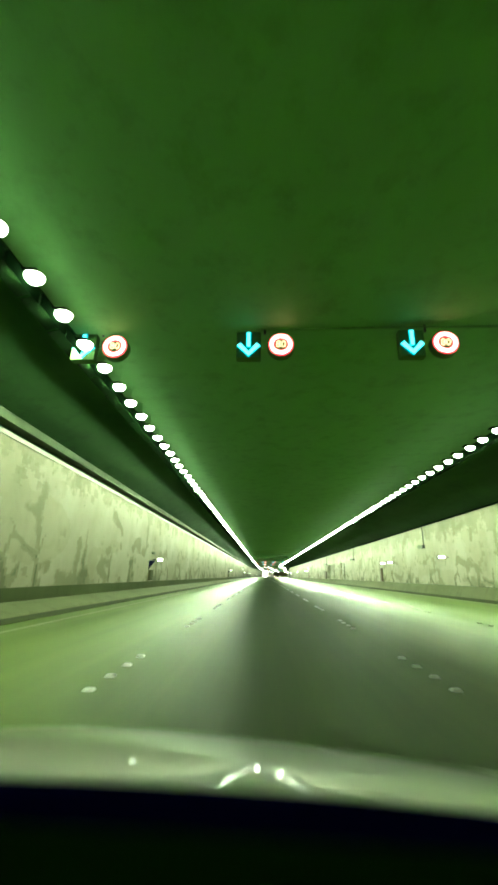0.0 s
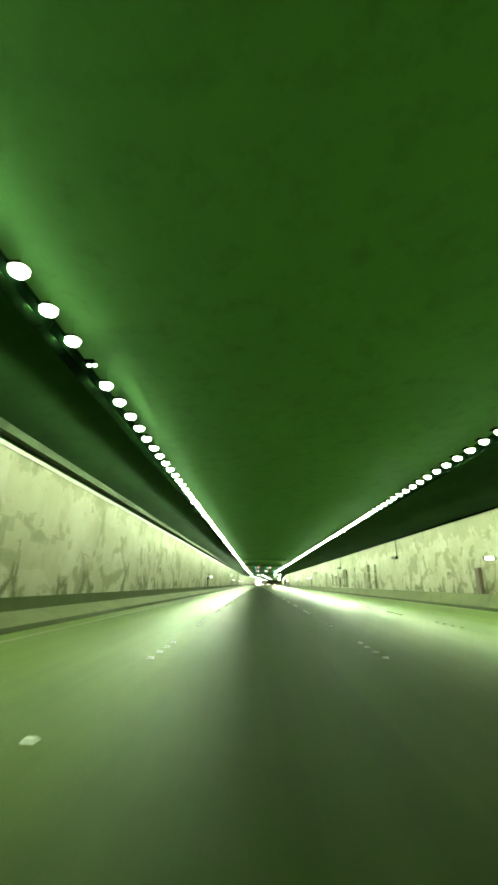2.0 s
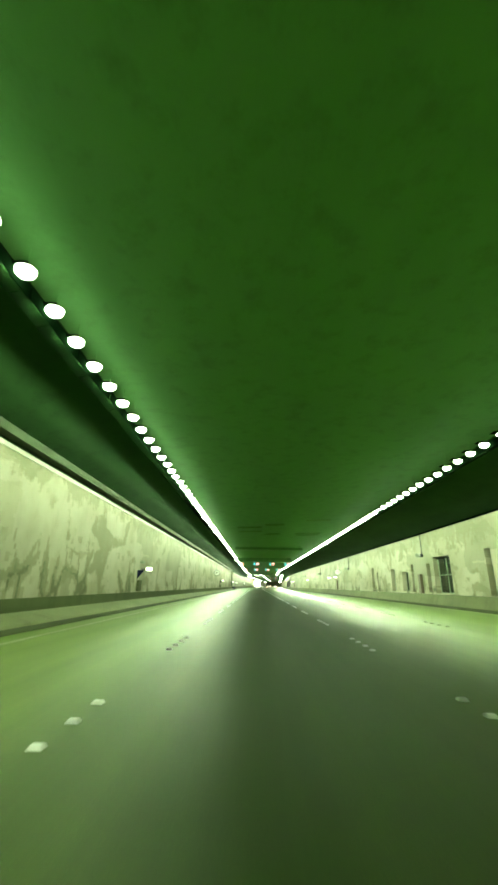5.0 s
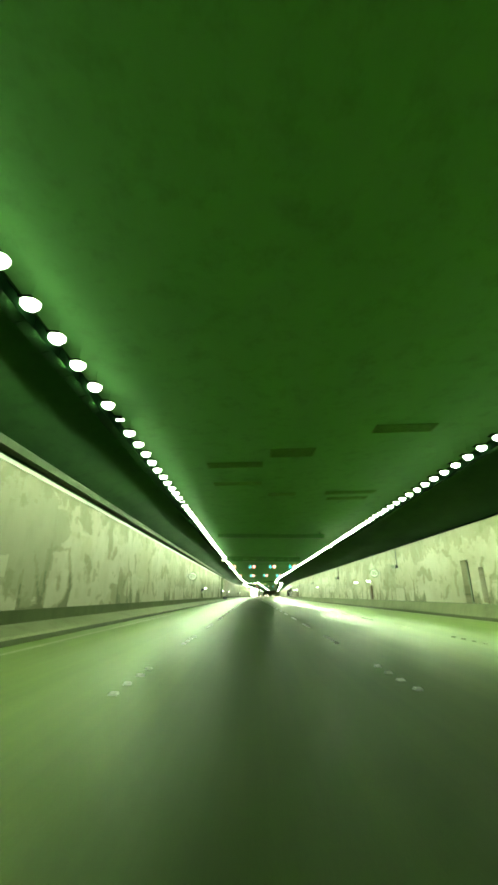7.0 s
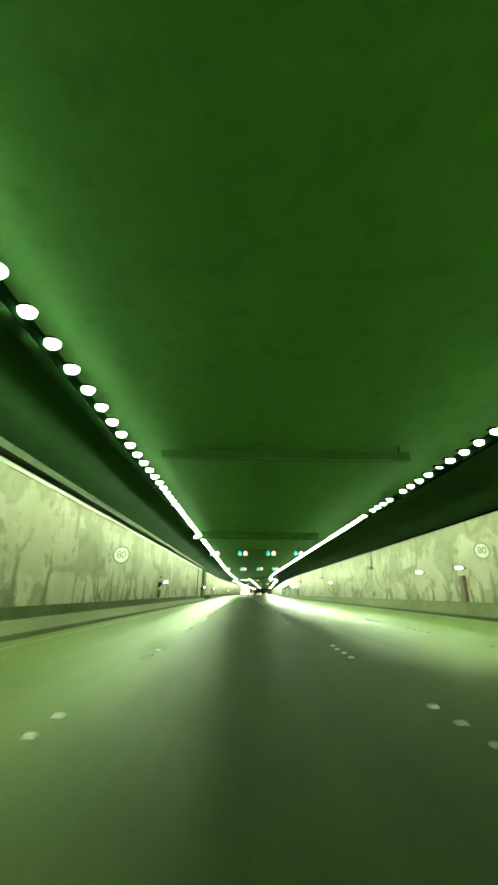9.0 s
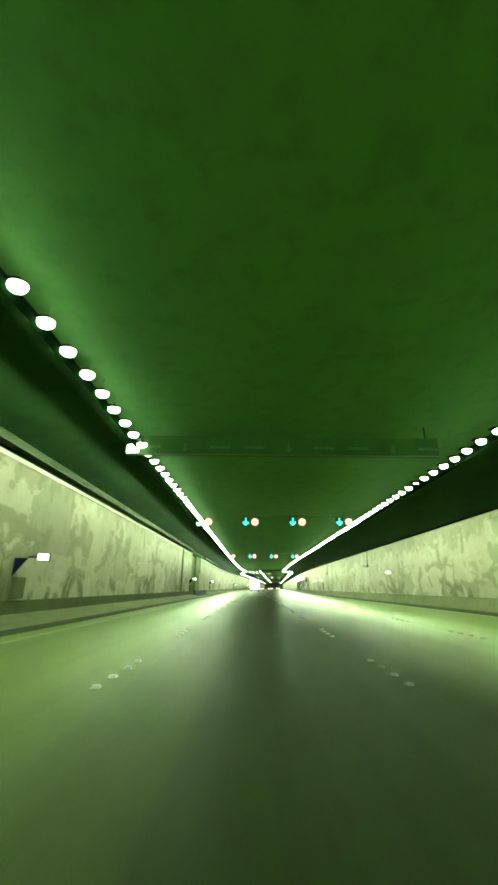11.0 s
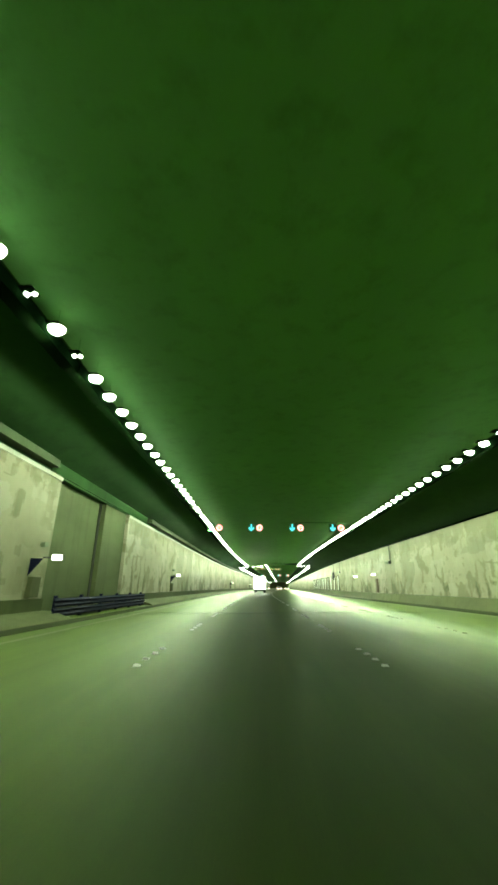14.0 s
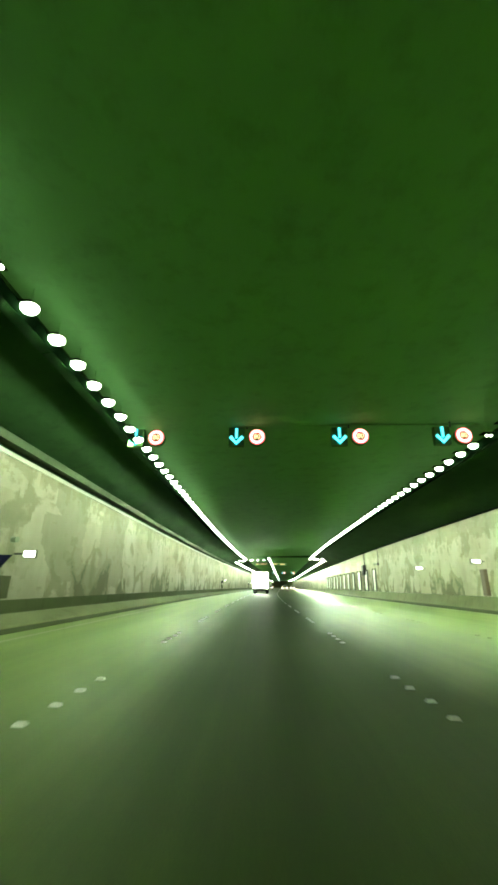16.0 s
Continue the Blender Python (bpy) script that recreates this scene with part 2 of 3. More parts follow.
def box(bm, c, size, bevel=0.0, turn=None):
    r = bmesh.ops.create_cube(bm, size=1.0)
    vs = r["verts"]
    bmesh.ops.scale(bm, vec=size, verts=vs)
    if bevel:
        es = list({e for v in vs for e in v.link_edges})
        got = bmesh.ops.bevel(bm, geom=es, offset=bevel, segments=2, affect="EDGES", profile=0.6)
        vs = list({v for f in got["faces"] for v in f.verts} | {v for v in vs if v.is_valid})
    if turn:
        bmesh.ops.transform(bm, matrix=turn, verts=vs)
    bmesh.ops.translate(bm, vec=c, verts=vs)
    return vs


def rod(bm, a, b, r, seg=12, r2=None):
    a, b = Vector(a), Vector(b)
    got = bmesh.ops.create_cone(bm, cap_ends=True, segments=seg, radius1=r, radius2=r if r2 is None else r2, depth=(b - a).length)
    q = (b - a).to_track_quat("Z", "Y").to_matrix().to_4x4()
    bmesh.ops.transform(bm, matrix=Matrix.Translation((a + b) / 2) @ q, verts=got["verts"])


def prism(bm, outline, y0, y1):
    """A plate in the x-z plane between y0 and y1."""
    lo = [bm.verts.new((x, y0, z)) for x, z in outline]
    hi = [bm.verts.new((x, y1, z)) for x, z in outline]
    n = len(outline)
    bm.faces.new(lo)
    bm.faces.new(hi[::-1])
    for i in range(n):
        j = (i + 1) % n
        bm.faces.new((lo[j], lo[i], hi[i], hi[j]))


def ring(bm, r0, r1, y0, y1, seg=32):
    rows = []
    for k in range(seg):
        a = 2 * math.pi * k / seg
        c, s = math.cos(a), math.sin(a)
        rows.append([bm.verts.new((r * c, y, r * s)) for r, y in ((r0, y0), (r1, y0), (r1, y1), (r0, y1))])
    for k in range(seg):
        p, q = rows[k], rows[(k + 1) % seg]
        for i in range(4):
            j = (i + 1) % 4
            bm.faces.new((p[i], p[j], q[j], q[i]))


def stations(s0, s1):
    out, s = [s0], s0
    while s < s1 - 1e-6:
        s = min(s1, max(BEND, s + 60) if s < BEND else s + (6 if s < BEND + ARC + 6 else 60))
        if s > BEND > out[-1]:
            s = BEND
        out.append(s)
    return out


def sweep(bm, profile, s0, s1):
    """A closed profile of (x, z) points carried along the tunnel."""
    rows = []
    for s in stations(s0, s1):
        rows.append([bm.verts.new(spot(s, x, z).translation) for x, z in profile])
    n = len(profile)
    for a, b in zip(rows, rows[1:]):
        for i in range(n):
            j = (i + 1) % n
            bm.faces.new((a[i], b[i], b[j], a[j]))
    bm.faces.new(rows[0])
    bm.faces.new(rows[-1][::-1])
    bmesh.ops.recalc_face_normals(bm, faces=bm.faces)


def swept(name, profile, s0, s1, material, parent=None, label=""):
    bm = bmesh.new()
    sweep(bm, profile, s0, s1)
    return part(name, bm, material, parent, label)


def lettering(text, size, material, name, parent, m):
    cu = bpy.data.curves.new(name, "FONT")
    cu.body, cu.size, cu.align_x, cu.align_y, cu.extrude = text, size, "CENTER", "CENTER", 0.006
    ob = bpy.data.objects.new(name, cu)
    me = bpy.data.meshes.new_from_object(ob)
    bpy.data.objects.remove(ob)
    me.materials.clear()
    me.materials.append(material)
    o = new(name, me)
    o.parent, o.matrix_local = parent, m
    return o


# ---- the tunnel ----
S0, S1 = -16.0, 620.0
XL, XR = -7.39, 13.59              # faces of the walls
SPLIT = 267.0                      # where the lamp rows step apart

road = swept("road", [(-8.2, 0), (15.0, 0), (15.0, -0.4), (-8.2, -0.4)], S0, S1, ASPHALT)
tagged(road, "dark worn asphalt carriageway with four lanes", "road", kind="structure")


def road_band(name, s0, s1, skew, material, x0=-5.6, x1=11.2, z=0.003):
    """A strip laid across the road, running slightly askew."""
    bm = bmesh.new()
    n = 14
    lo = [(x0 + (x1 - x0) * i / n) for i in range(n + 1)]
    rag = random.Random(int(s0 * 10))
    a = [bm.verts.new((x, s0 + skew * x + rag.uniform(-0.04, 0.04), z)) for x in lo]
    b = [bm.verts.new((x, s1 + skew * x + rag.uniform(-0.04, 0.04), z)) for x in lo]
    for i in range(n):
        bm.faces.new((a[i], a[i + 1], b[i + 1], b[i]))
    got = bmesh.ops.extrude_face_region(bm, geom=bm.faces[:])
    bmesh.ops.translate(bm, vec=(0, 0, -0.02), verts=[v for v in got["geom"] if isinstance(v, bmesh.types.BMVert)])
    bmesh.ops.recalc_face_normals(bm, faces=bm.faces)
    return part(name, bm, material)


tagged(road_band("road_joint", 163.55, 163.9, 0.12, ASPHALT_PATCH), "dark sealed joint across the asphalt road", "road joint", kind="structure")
tagged(road_band("road_patch", 182.1, 183.1, 0.42, ASPHALT_PATCH), "darker asphalt strip running askew across the road", "road patch", kind="structure")
# brighter reflections past the strip are carried by the paler asphalt here
tagged(road_band("road_resurfaced", 183.15, 203.0, 0.42, ASPHALT_PALE, z=0.0025), "resurfaced stretch of asphalt, brighter reflections put into its paler tone", "road", kind="structure")

for nm, prof, lab in (("edge_line_left", [(-5.07, 0.0), (-4.93, 0.0), (-4.93, 0.004), (-5.07, 0.004)], "worn white painted edge line on the asphalt"),
                      ("edge_line_right", [(10.84, 0.0), (10.98, 0.0), (10.98, 0.004), (10.84, 0.004)], "worn white painted edge line on the asphalt")):
    tagged(swept(nm, prof, S0, S1, LINE), lab, "road marking", kind="structure")

# flat strips along both kerbs, darker than the asphalt
for nm, x0, x1 in (("gutter_left", -6.28, -5.62), ("gutter_right", 11.25, 13.12)):
    tagged(swept(nm, [(x0, 0.0), (x1, 0.0), (x1, 0.005), (x0, 0.005)], S0, S1, GUTTER), "dark gutter strip beside the kerb", "gutter", kind="structure")

# left: a sloped kerb of concrete, a dark plinth, the mural wall and its cornice
NICHE0, NICHE1 = 177.0, 185.2
kerb_l = [(-6.28, 0.0), (-6.36, 0.07), (-6.92, 0.24), (-7.30, 0.25), (-7.30, 0.0)]
for i, (a, b) in enumerate(((S0, NICHE0), (NICHE1 + 2.6, S1))):
    tagged(swept("barrier_left", kerb_l, a, b, CONCRETE), "sloped concrete kerb barrier along the tunnel wall", "barrier", kind="structure")
    tagged(swept("plinth_left", [(-7.32, 0.0), (-7.32, 0.62), (-7.8, 0.62), (-7.8, 0.0)], a, b, PLINTH), "dark concrete plinth under the mural panels", "plinth", kind="structure")
for a, b in ((S0, NICHE0), (NICHE1, S1)):
    tagged(swept("wall_left", [(XL, 0.62), (XL, 4.82), (-7.9, 4.82), (-7.9, 0.62)], a, b, MURAL), "pale enamel tunnel wall painted with an abstract mural", "wall", kind="structure")
    # glare under the wall's top edge, put into a pale strip
    tagged(swept("trim_left", [(XL + 0.035, 4.66), (XL + 0.035, 4.80), (XL - 0.05, 4.80), (XL - 0.05, 4.66)], a, b, PALE), "pale strip for the glare along the top of the wall", "trim", kind="structure")
for a, b in ((S0, 176.2), (189.4, S1)):
    tagged(swept("cornice_left", [(-7.16, 4.96), (-7.16, 5.22), (-8.0, 5.30), (-8.0, 4.96)], a, b, CORNICE), "grey concrete cornice above the mural wall", "cornice", kind="structure")
# the gap's shadow line is put into a dark recessed face
tagged(swept("wall_gap_left", [(-7.52, 4.80), (-7.52, 4.98), (-8.1, 4.98), (-8.1, 4.80)], S0, S1, DARK_CONCRETE), "recessed gap over the mural wall, shadow put into its dark colour", "wall", kind="structure")

# right: a low barrier, the mural wall with its openings
OPENINGS = [  # from, to, sill, head
    (72.6, 73.6, 0.80, 3.52), (75.4, 76.6, 0.78, 3.55), (77.7, 78.4, 0.80, 2.6), (83.2, 83.9, 0.8, 3.5), (88.6, 91.5, 0.80, 3.47), (92.2, 92.9, 0.85, 3.05),
    (95.8, 96.4, 0.85, 3.15), (97.1, 98.9, 0.88, 2.60), (100.9, 102.2, 0.86, 2.95), (106.7, 107.3, 0.8, 2.8), (108.4, 109.4, 0.72, 3.36)]
ZB, ZT, BACK = 0.72, 5.44, 14.3


def wall_right():
    bm = bmesh.new()

    def slab(a, b, z0, z1):
        sweep(bm, [(XR, z0), (BACK - 0.02, z0), (BACK - 0.02, z1), (XR, z1)], a, b)

    at = S0
    for a, b, z0, z1 in OPENINGS:
        slab(at, a, ZB, ZT)
        slab(a, b, ZB, z0)
        slab(a, b, z1, ZT)
        at = b
    slab(at, S1, ZB, ZT)
    return part("wall_right", bm, MURAL)


tagged(wall_right(), "pale enamel tunnel wall painted with an abstract mural", "wall", kind="structure")
tagged(swept("wall_back_right", [(BACK, 0.0), (BACK, 5.6), (BACK + 0.3, 5.6), (BACK + 0.3, 0.0)], S0, S1, DARK_CONCRETE), "dark concrete behind the wall openings", "wall", kind="structure")
tagged(swept("barrier_right", [(13.12, 0.0), (13.22, 0.14), (13.46, 0.70), (14.1, 0.70), (14.1, 0.0)], S0, S1, CONCRETE), "low concrete barrier along the tunnel wall", "barrier", kind="structure")
# in the near-black housing colour, so close lamplight hardly shows on it
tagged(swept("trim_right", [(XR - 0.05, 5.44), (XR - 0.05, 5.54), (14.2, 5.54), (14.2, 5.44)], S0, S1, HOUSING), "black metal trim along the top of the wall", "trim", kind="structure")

# ceiling: a flat soffit between two dark haunches, which rises slightly to the right
tagged(swept("ceiling", [(-4.66, 6.43), (9.1, 6.90), (9.1, 7.3), (-4.66, 7.3)], S0, S1, CEILING), "green-tinged painted concrete tunnel ceiling", "ceiling", kind="structure")
tagged(swept("ceiling_haunch_left", [(-4.66, 6.42), (-4.66, 7.3), (-8.6, 7.3), (-8.6, 5.22), (-7.7, 5.22)], S0, S1, DARK_CONCRETE), "dark concrete sloping haunch under the ceiling", "ceiling", kind="structure")
tagged(swept("ceiling_haunch_right", [(9.1, 6.88), (14.5, 5.56), (14.9, 5.56), (14.9, 7.3), (9.1, 7.3)], S0, S1, DARK_CONCRETE), "dark concrete sloping haunch under the ceiling", "ceiling", kind="structure")
for nm, s in (("wall_end_near", S0 - 0.3), ("wall_end_far", S1)):
    bm = bmesh.new()
    box(bm, (3, 0.15, 3.4), (26, 0.3, 8.4))
    ob = part(nm, bm, CONCRETE)
    ob.matrix_world = spot(s)
    tagged(ob, "dark end of the tunnel", "wall", kind="structure")

# the emergency niche in the left wall
niche = thing("wall_niche_left", spot(0), "set-back concrete niche in the left tunnel wall", "wall", kind="structure")
bm = bmesh.new()
box(bm, (-7.95, (NICHE0 + 182.0) / 2, 2.43), (0.3, 182.0 - NICHE0 + 0.6, 4.86))
part("niche_back", bm, NICHE, niche)
bm = bmesh.new()
box(bm, (-7.85, 183.6, 2.43), (0.6, 3.1, 4.86), 0.02)
part("niche_pier", bm, NICHE, niche)
bm = bmesh.new()
box(bm, (-7.79, 181.95, 2.4), (0.04, 0.20, 4.8))
part("niche_joint", bm, BLACK, niche)
bm = bmesh.new()
box(bm, (-7.95, 182.8, 5.10), (0.95, 13.0, 0.44))
part("niche_lintel", bm, DARK_CONCRETE, niche)
bm = bmesh.new()
box(bm, (-7.37, 170.6, 2.72), (0.10, 0.55, 4.2), 0.01)
tagged(part("wall_pilaster_left", bm, PILASTER), "dark grey joint cover on the mural wall", "wall", kind="structure")


# ---- things in the openings ----
def opening_leaf(a, b, z0, z1, cols, rows_, label, category, name):
    t = thing(name, spot((a + b) / 2, 14.0, z0), label, category)
    w, h = b - a - 0.02, z1 - z0 - 0.02
    fr = bmesh.new()
    for k in range(cols + 1):
        box(fr, (0, -w / 2 + 0.03 + k * (w - 0.06) / cols, h / 2), (0.10, 0.06, h), 0.008)
    for k in range(rows_ + 1):
        box(fr, (0.004, 0, 0.03 + k * (h - 0.06) / rows_), (0.09, w, 0.06), 0.008)
    part("frame", fr, GREYPAINT, t)
    for i in range(cols):
        for k in range(rows_):
            bm = bmesh.new()
            box(bm, (0.02, -w / 2 + 0.03 + (i + 0.5) * (w - 0.06) / cols, 0.03 + (k + 0.5) * (h - 0.06) / rows_), (0.02, (w - 0.06) / cols - 0.05, (h - 0.06) / rows_ - 0.05))
            part("pane", bm, DARKGLASS, t)
    return t


for a, b, z0, z1 in OPENINGS:
    if b - a > 2:
        opening_leaf(a, b, z0, z1, 2, 2, "dark glazed four-pane window set in the mural wall", "window", "wall_window")
    elif b - a > 1.2:
        opening_leaf(a, b, z0, z1, 3, 1, "dark three-part louvred door set in the mural wall", "door", "service_door")
    else:
        opening_leaf(a, b, z0, z1, 1, 1, "narrow dark service hatch set in the mural wall", "hatch", "service_hatch")


# ---- luminaires ----
def luminaire_parts(side):
    """Bowl, housing, wall-washing bulb, baffle and stem; bulb, baffle and outer lid are added to shape the light. side:
    -1 throws to the left, 1 to the right.
    """
    bowl = bmesh.new()
    bmesh.ops.create_uvsphere(bowl, u_segments=14, v_segments=9, radius=1.0)
    bmesh.ops.delete(bowl, geom=[v for v in bowl.verts if v.co.z > 0.45], context="VERTS")
    bmesh.ops.transform(bowl, matrix=Matrix.Diagonal((0.178, 0.150, 0.13, 1)), verts=bowl.verts)
    shell = bmesh.new()
    lid = 0.44 if side > 0 else 0.26                                 # wider on the right, towards the middle of the road
    box(shell, (0.176 * side - lid / 2 * side, 0, 0.070), (lid, 0.30, 0.03), 0.01)
    prism(shell, [(0.17 * side, 0.098), (0.60 * side, -0.028), (0.60 * side, -0.018), (0.17 * side, 0.108)], -0.512, 0.512)    # outer lid, sloping down over the bulb
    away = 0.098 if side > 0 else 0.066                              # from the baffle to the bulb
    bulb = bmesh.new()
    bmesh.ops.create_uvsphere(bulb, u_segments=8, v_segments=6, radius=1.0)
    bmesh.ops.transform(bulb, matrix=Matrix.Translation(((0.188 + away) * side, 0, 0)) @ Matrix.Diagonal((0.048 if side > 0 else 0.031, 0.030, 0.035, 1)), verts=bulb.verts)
    baffle = bmesh.new()                                             # added to keep the bulb's light off the middle of the road
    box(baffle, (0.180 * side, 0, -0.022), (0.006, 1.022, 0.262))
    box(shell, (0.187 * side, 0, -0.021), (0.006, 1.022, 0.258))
    stem = bmesh.new()
    rod(stem, (0, 0, 0.08), (0, 0, 0.74 if side > 0 else 0.46), 0.004, 5)
    return bowl, shell, bulb, baffle, stem


def luminaire(side):
    t = thing("tunnel_luminaire", spot(-30), "bright white tunnel luminaire in a dark housing under the haunch", "lamp", "tunnel lighting rows")
    bowl, shell, bulb, baffle, stem = luminaire_parts(side)
    part("bowl", bowl, BOWL, t, "glowing white glass bowl")
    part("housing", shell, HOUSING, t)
    part("bulb", bulb, BULB_R if side > 0 else BULB_L, t, "dazzling bulb added to light the wall")
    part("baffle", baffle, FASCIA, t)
    part("stem", stem, CEILING, t)
    return t


ROW_L, ROW_R = (-4.25, 5.99), (8.06, 6.17)
spots_l = [0.8470 + 1.02855 * k for k in range(-15, 259)]
spots_l = [q - 0.046 * max(0.0, 14.0 - q) for q in spots_l]          # set a little wider at the start
spots_r = [0.241 + 1.0315 * k for k in range(-13, 259) if k not in (122, 127)]     # two are missing
WEAK = {-1: (32.2, 92.6, 103.9, 168.5, 170.6, 187.7, 191.6), 1: (29.1, 35.3, 71.6, 86.0, 121.0, 147.5, 168.6, 173.8, 175.5, 199.3)}
bm = bmesh.new()
bmesh.ops.create_uvsphere(bm, u_segments=16, v_segments=9, radius=1.0)
for v in bm.verts:                                              # one tube, pinched in the middle
    waist = 0.12 + 0.88 * min(1.0, abs(v.co.x) / 0.55) ** 2
    v.co = (0.125 * v.co.x, 0.055 * waist * v.co.y, 0.055 * waist * v.co.z)
weak_bowl = mesh("weak_bowl", bm, BOWL)
rng = random.Random(5)
for (x, z), run, side in ((ROW_L, spots_l, -1), (ROW_R, spots_r, 1)):
    first = None
    for s in run:
        if not 4 < s < 204:
            continue
        m = spot(s, x + rng.uniform(-0.02, 0.02), z, rng.uniform(-2, 2))
        if first:
            t = copy_thing(first, m)
        else:
            t = first = luminaire(side)
            first.matrix_world = m
        if min(abs(s - w) for w in WEAK[side]) < 0.5:          # a failing lamp: only a small pinched tube glows
            for o in t.children:
                if o.name.startswith("bowl"):
                    o.data = weak_bowl
                elif o.name.startswith("bulb"):
                    bpy.data.objects.remove(o)
far_l = [(s, *ROW_L) for s in spots_l if not 4 < s < 204]
far_r = [(s, *ROW_R) for s in spots_r if not 4 < s < 204]


def joined_lamps(name, places, label, side, bulbs=True):
    """Many luminaires in one object, each with its bowl, housing and stem."""
    parts = []
    for bm, k in zip(luminaire_parts(side), (0, 1, 2, 3, 4)):
        if k == 2 and not bulbs:
            continue
        vs = [tuple(v.co) for v in bm.verts]
        fs = []
        for i, v in enumerate(bm.verts):
            v.index = i
        for f in bm.faces:
            fs.append([v.index for v in f.verts])
        parts.append((vs, fs, k))
        bm.free()
    verts, faces, mats = [], [], []
    for s, x, z in places:
        m = spot(s, x, z)
        for vs, fs, k in parts:
            n = len(verts)
            verts += [m @ Vector(v) for v in vs]
            faces += [[n + i for i in f] for f in fs]
            mats += [k] * len(fs)
    me = bpy.data.meshes.new(name)
    me.from_pydata(verts, [], faces)
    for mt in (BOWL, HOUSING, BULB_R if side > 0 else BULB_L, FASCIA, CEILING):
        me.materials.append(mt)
    me.polygons.foreach_set("material_index", mats)
    tagged(new(name, me), label, "lamp", "tunnel lighting rows", "stuff")


joined_lamps("tunnel_luminaires_beyond", far_l, "long row of bright white tunnel luminaires running on", -1)
joined_lamps("tunnel_luminaires_beyond", far_r, "long row of bright white tunnel luminaires running on", 1)
# past the split the rows stand wider apart, a third runs between, and short cross rows join them
run = [SPLIT + (0.9 * k if k < 120 else 108 + 2.0 * (k - 120)) for k in range(240)]
wide_l = [(q, -6.0, 5.4) for q in run] + [(SPLIT, -3.99 - 0.7 * k, 5.72) for k in range(1, 3)] + [(SPLIT, -3.0 + 1.1 * k, 5.9) for k in range(3)]
wide_r = [(q, 10.7, 5.85) for q in run] + [(SPLIT, 8.06 + 0.8 * k, 6.2) for k in range(1, 4)]
joined_lamps("tunnel_luminaires_past_the_split", wide_l, "bright luminaire rows spreading past the tunnel split", -1)
joined_lamps("tunnel_luminaires_past_the_split", [(q, 0.2, 6.3) for q in run], "bright luminaire row between the carriageways past the split", -1, False)
joined_lamps("tunnel_luminaires_past_the_split", wide_r, "bright luminaire row beside the wall past the split", 1)
bm = bmesh.new()
box(bm, (2.0, 0.9, 6.75), (12.4, 0.7, 0.5))
ob = part("ceiling_beam", bm, DARK_CONCRETE)
ob.matrix_world = spot(SPLIT)
tagged(ob, "dark concrete downstand beam across the ceiling", "beam", kind="structure")


# ---- road studs ----
def stud_mesh():
    bm = bmesh.new()
    vs = box(bm, (0, 0, 0.013), (0.108, 0.095, 0.028))
    for v in vs:
        if v.co.z > 0:
            v.co.x *= 0.72
            v.co.y *= 0.6
    return mesh("road_stud", bm, STUD)


STUD_ME = stud_mesh()
late = []
for line, x, shift, count in ((0, -1.85, -0.45, 84), (1, 1.85, 0.0, 84), (2, 5.60, 0.2, 84)):
    for k in range(-3, count):
        for i in range(4):
            s = 4.86 + shift + 5.15 * k + 0.573 * i
            if s > S1 - 1:
                continue
            if line < 2 and 3 < s < 197:
                o = new("road_stud", STUD_ME)
                o.matrix_world = spot(s, x + rng.uniform(-0.012, 0.012), 0, rng.uniform(-5, 5))
                o.parent = road
            else:
                late.append((s, x))
v0, f0 = [tuple(v.co) for v in STUD_ME.vertices], [list(p.vertices) for p in STUD_ME.polygons]


def joined_studs(name, places, material, label):
    verts, faces = [], []
    for s, x in places:
        m, n = spot(s, x), len(verts)
        verts += [m @ Vector(v) for v in v0]
        faces += [[n + i for i in f] for f in f0]
    me = bpy.data.meshes.new(name)
    me.from_pydata(verts, [], faces)
    me.materials.append(material)
    tagged(new(name, me), label, "road stud", kind="stuff")


joined_studs("road_studs_beyond", [p for p in late if p[1] < 5], STUD, "white ceramic road studs in groups of four")
joined_studs("road_studs_worn", [p for p in late if p[1] > 5], STUD_DULL, "dull grey road studs in groups of four")


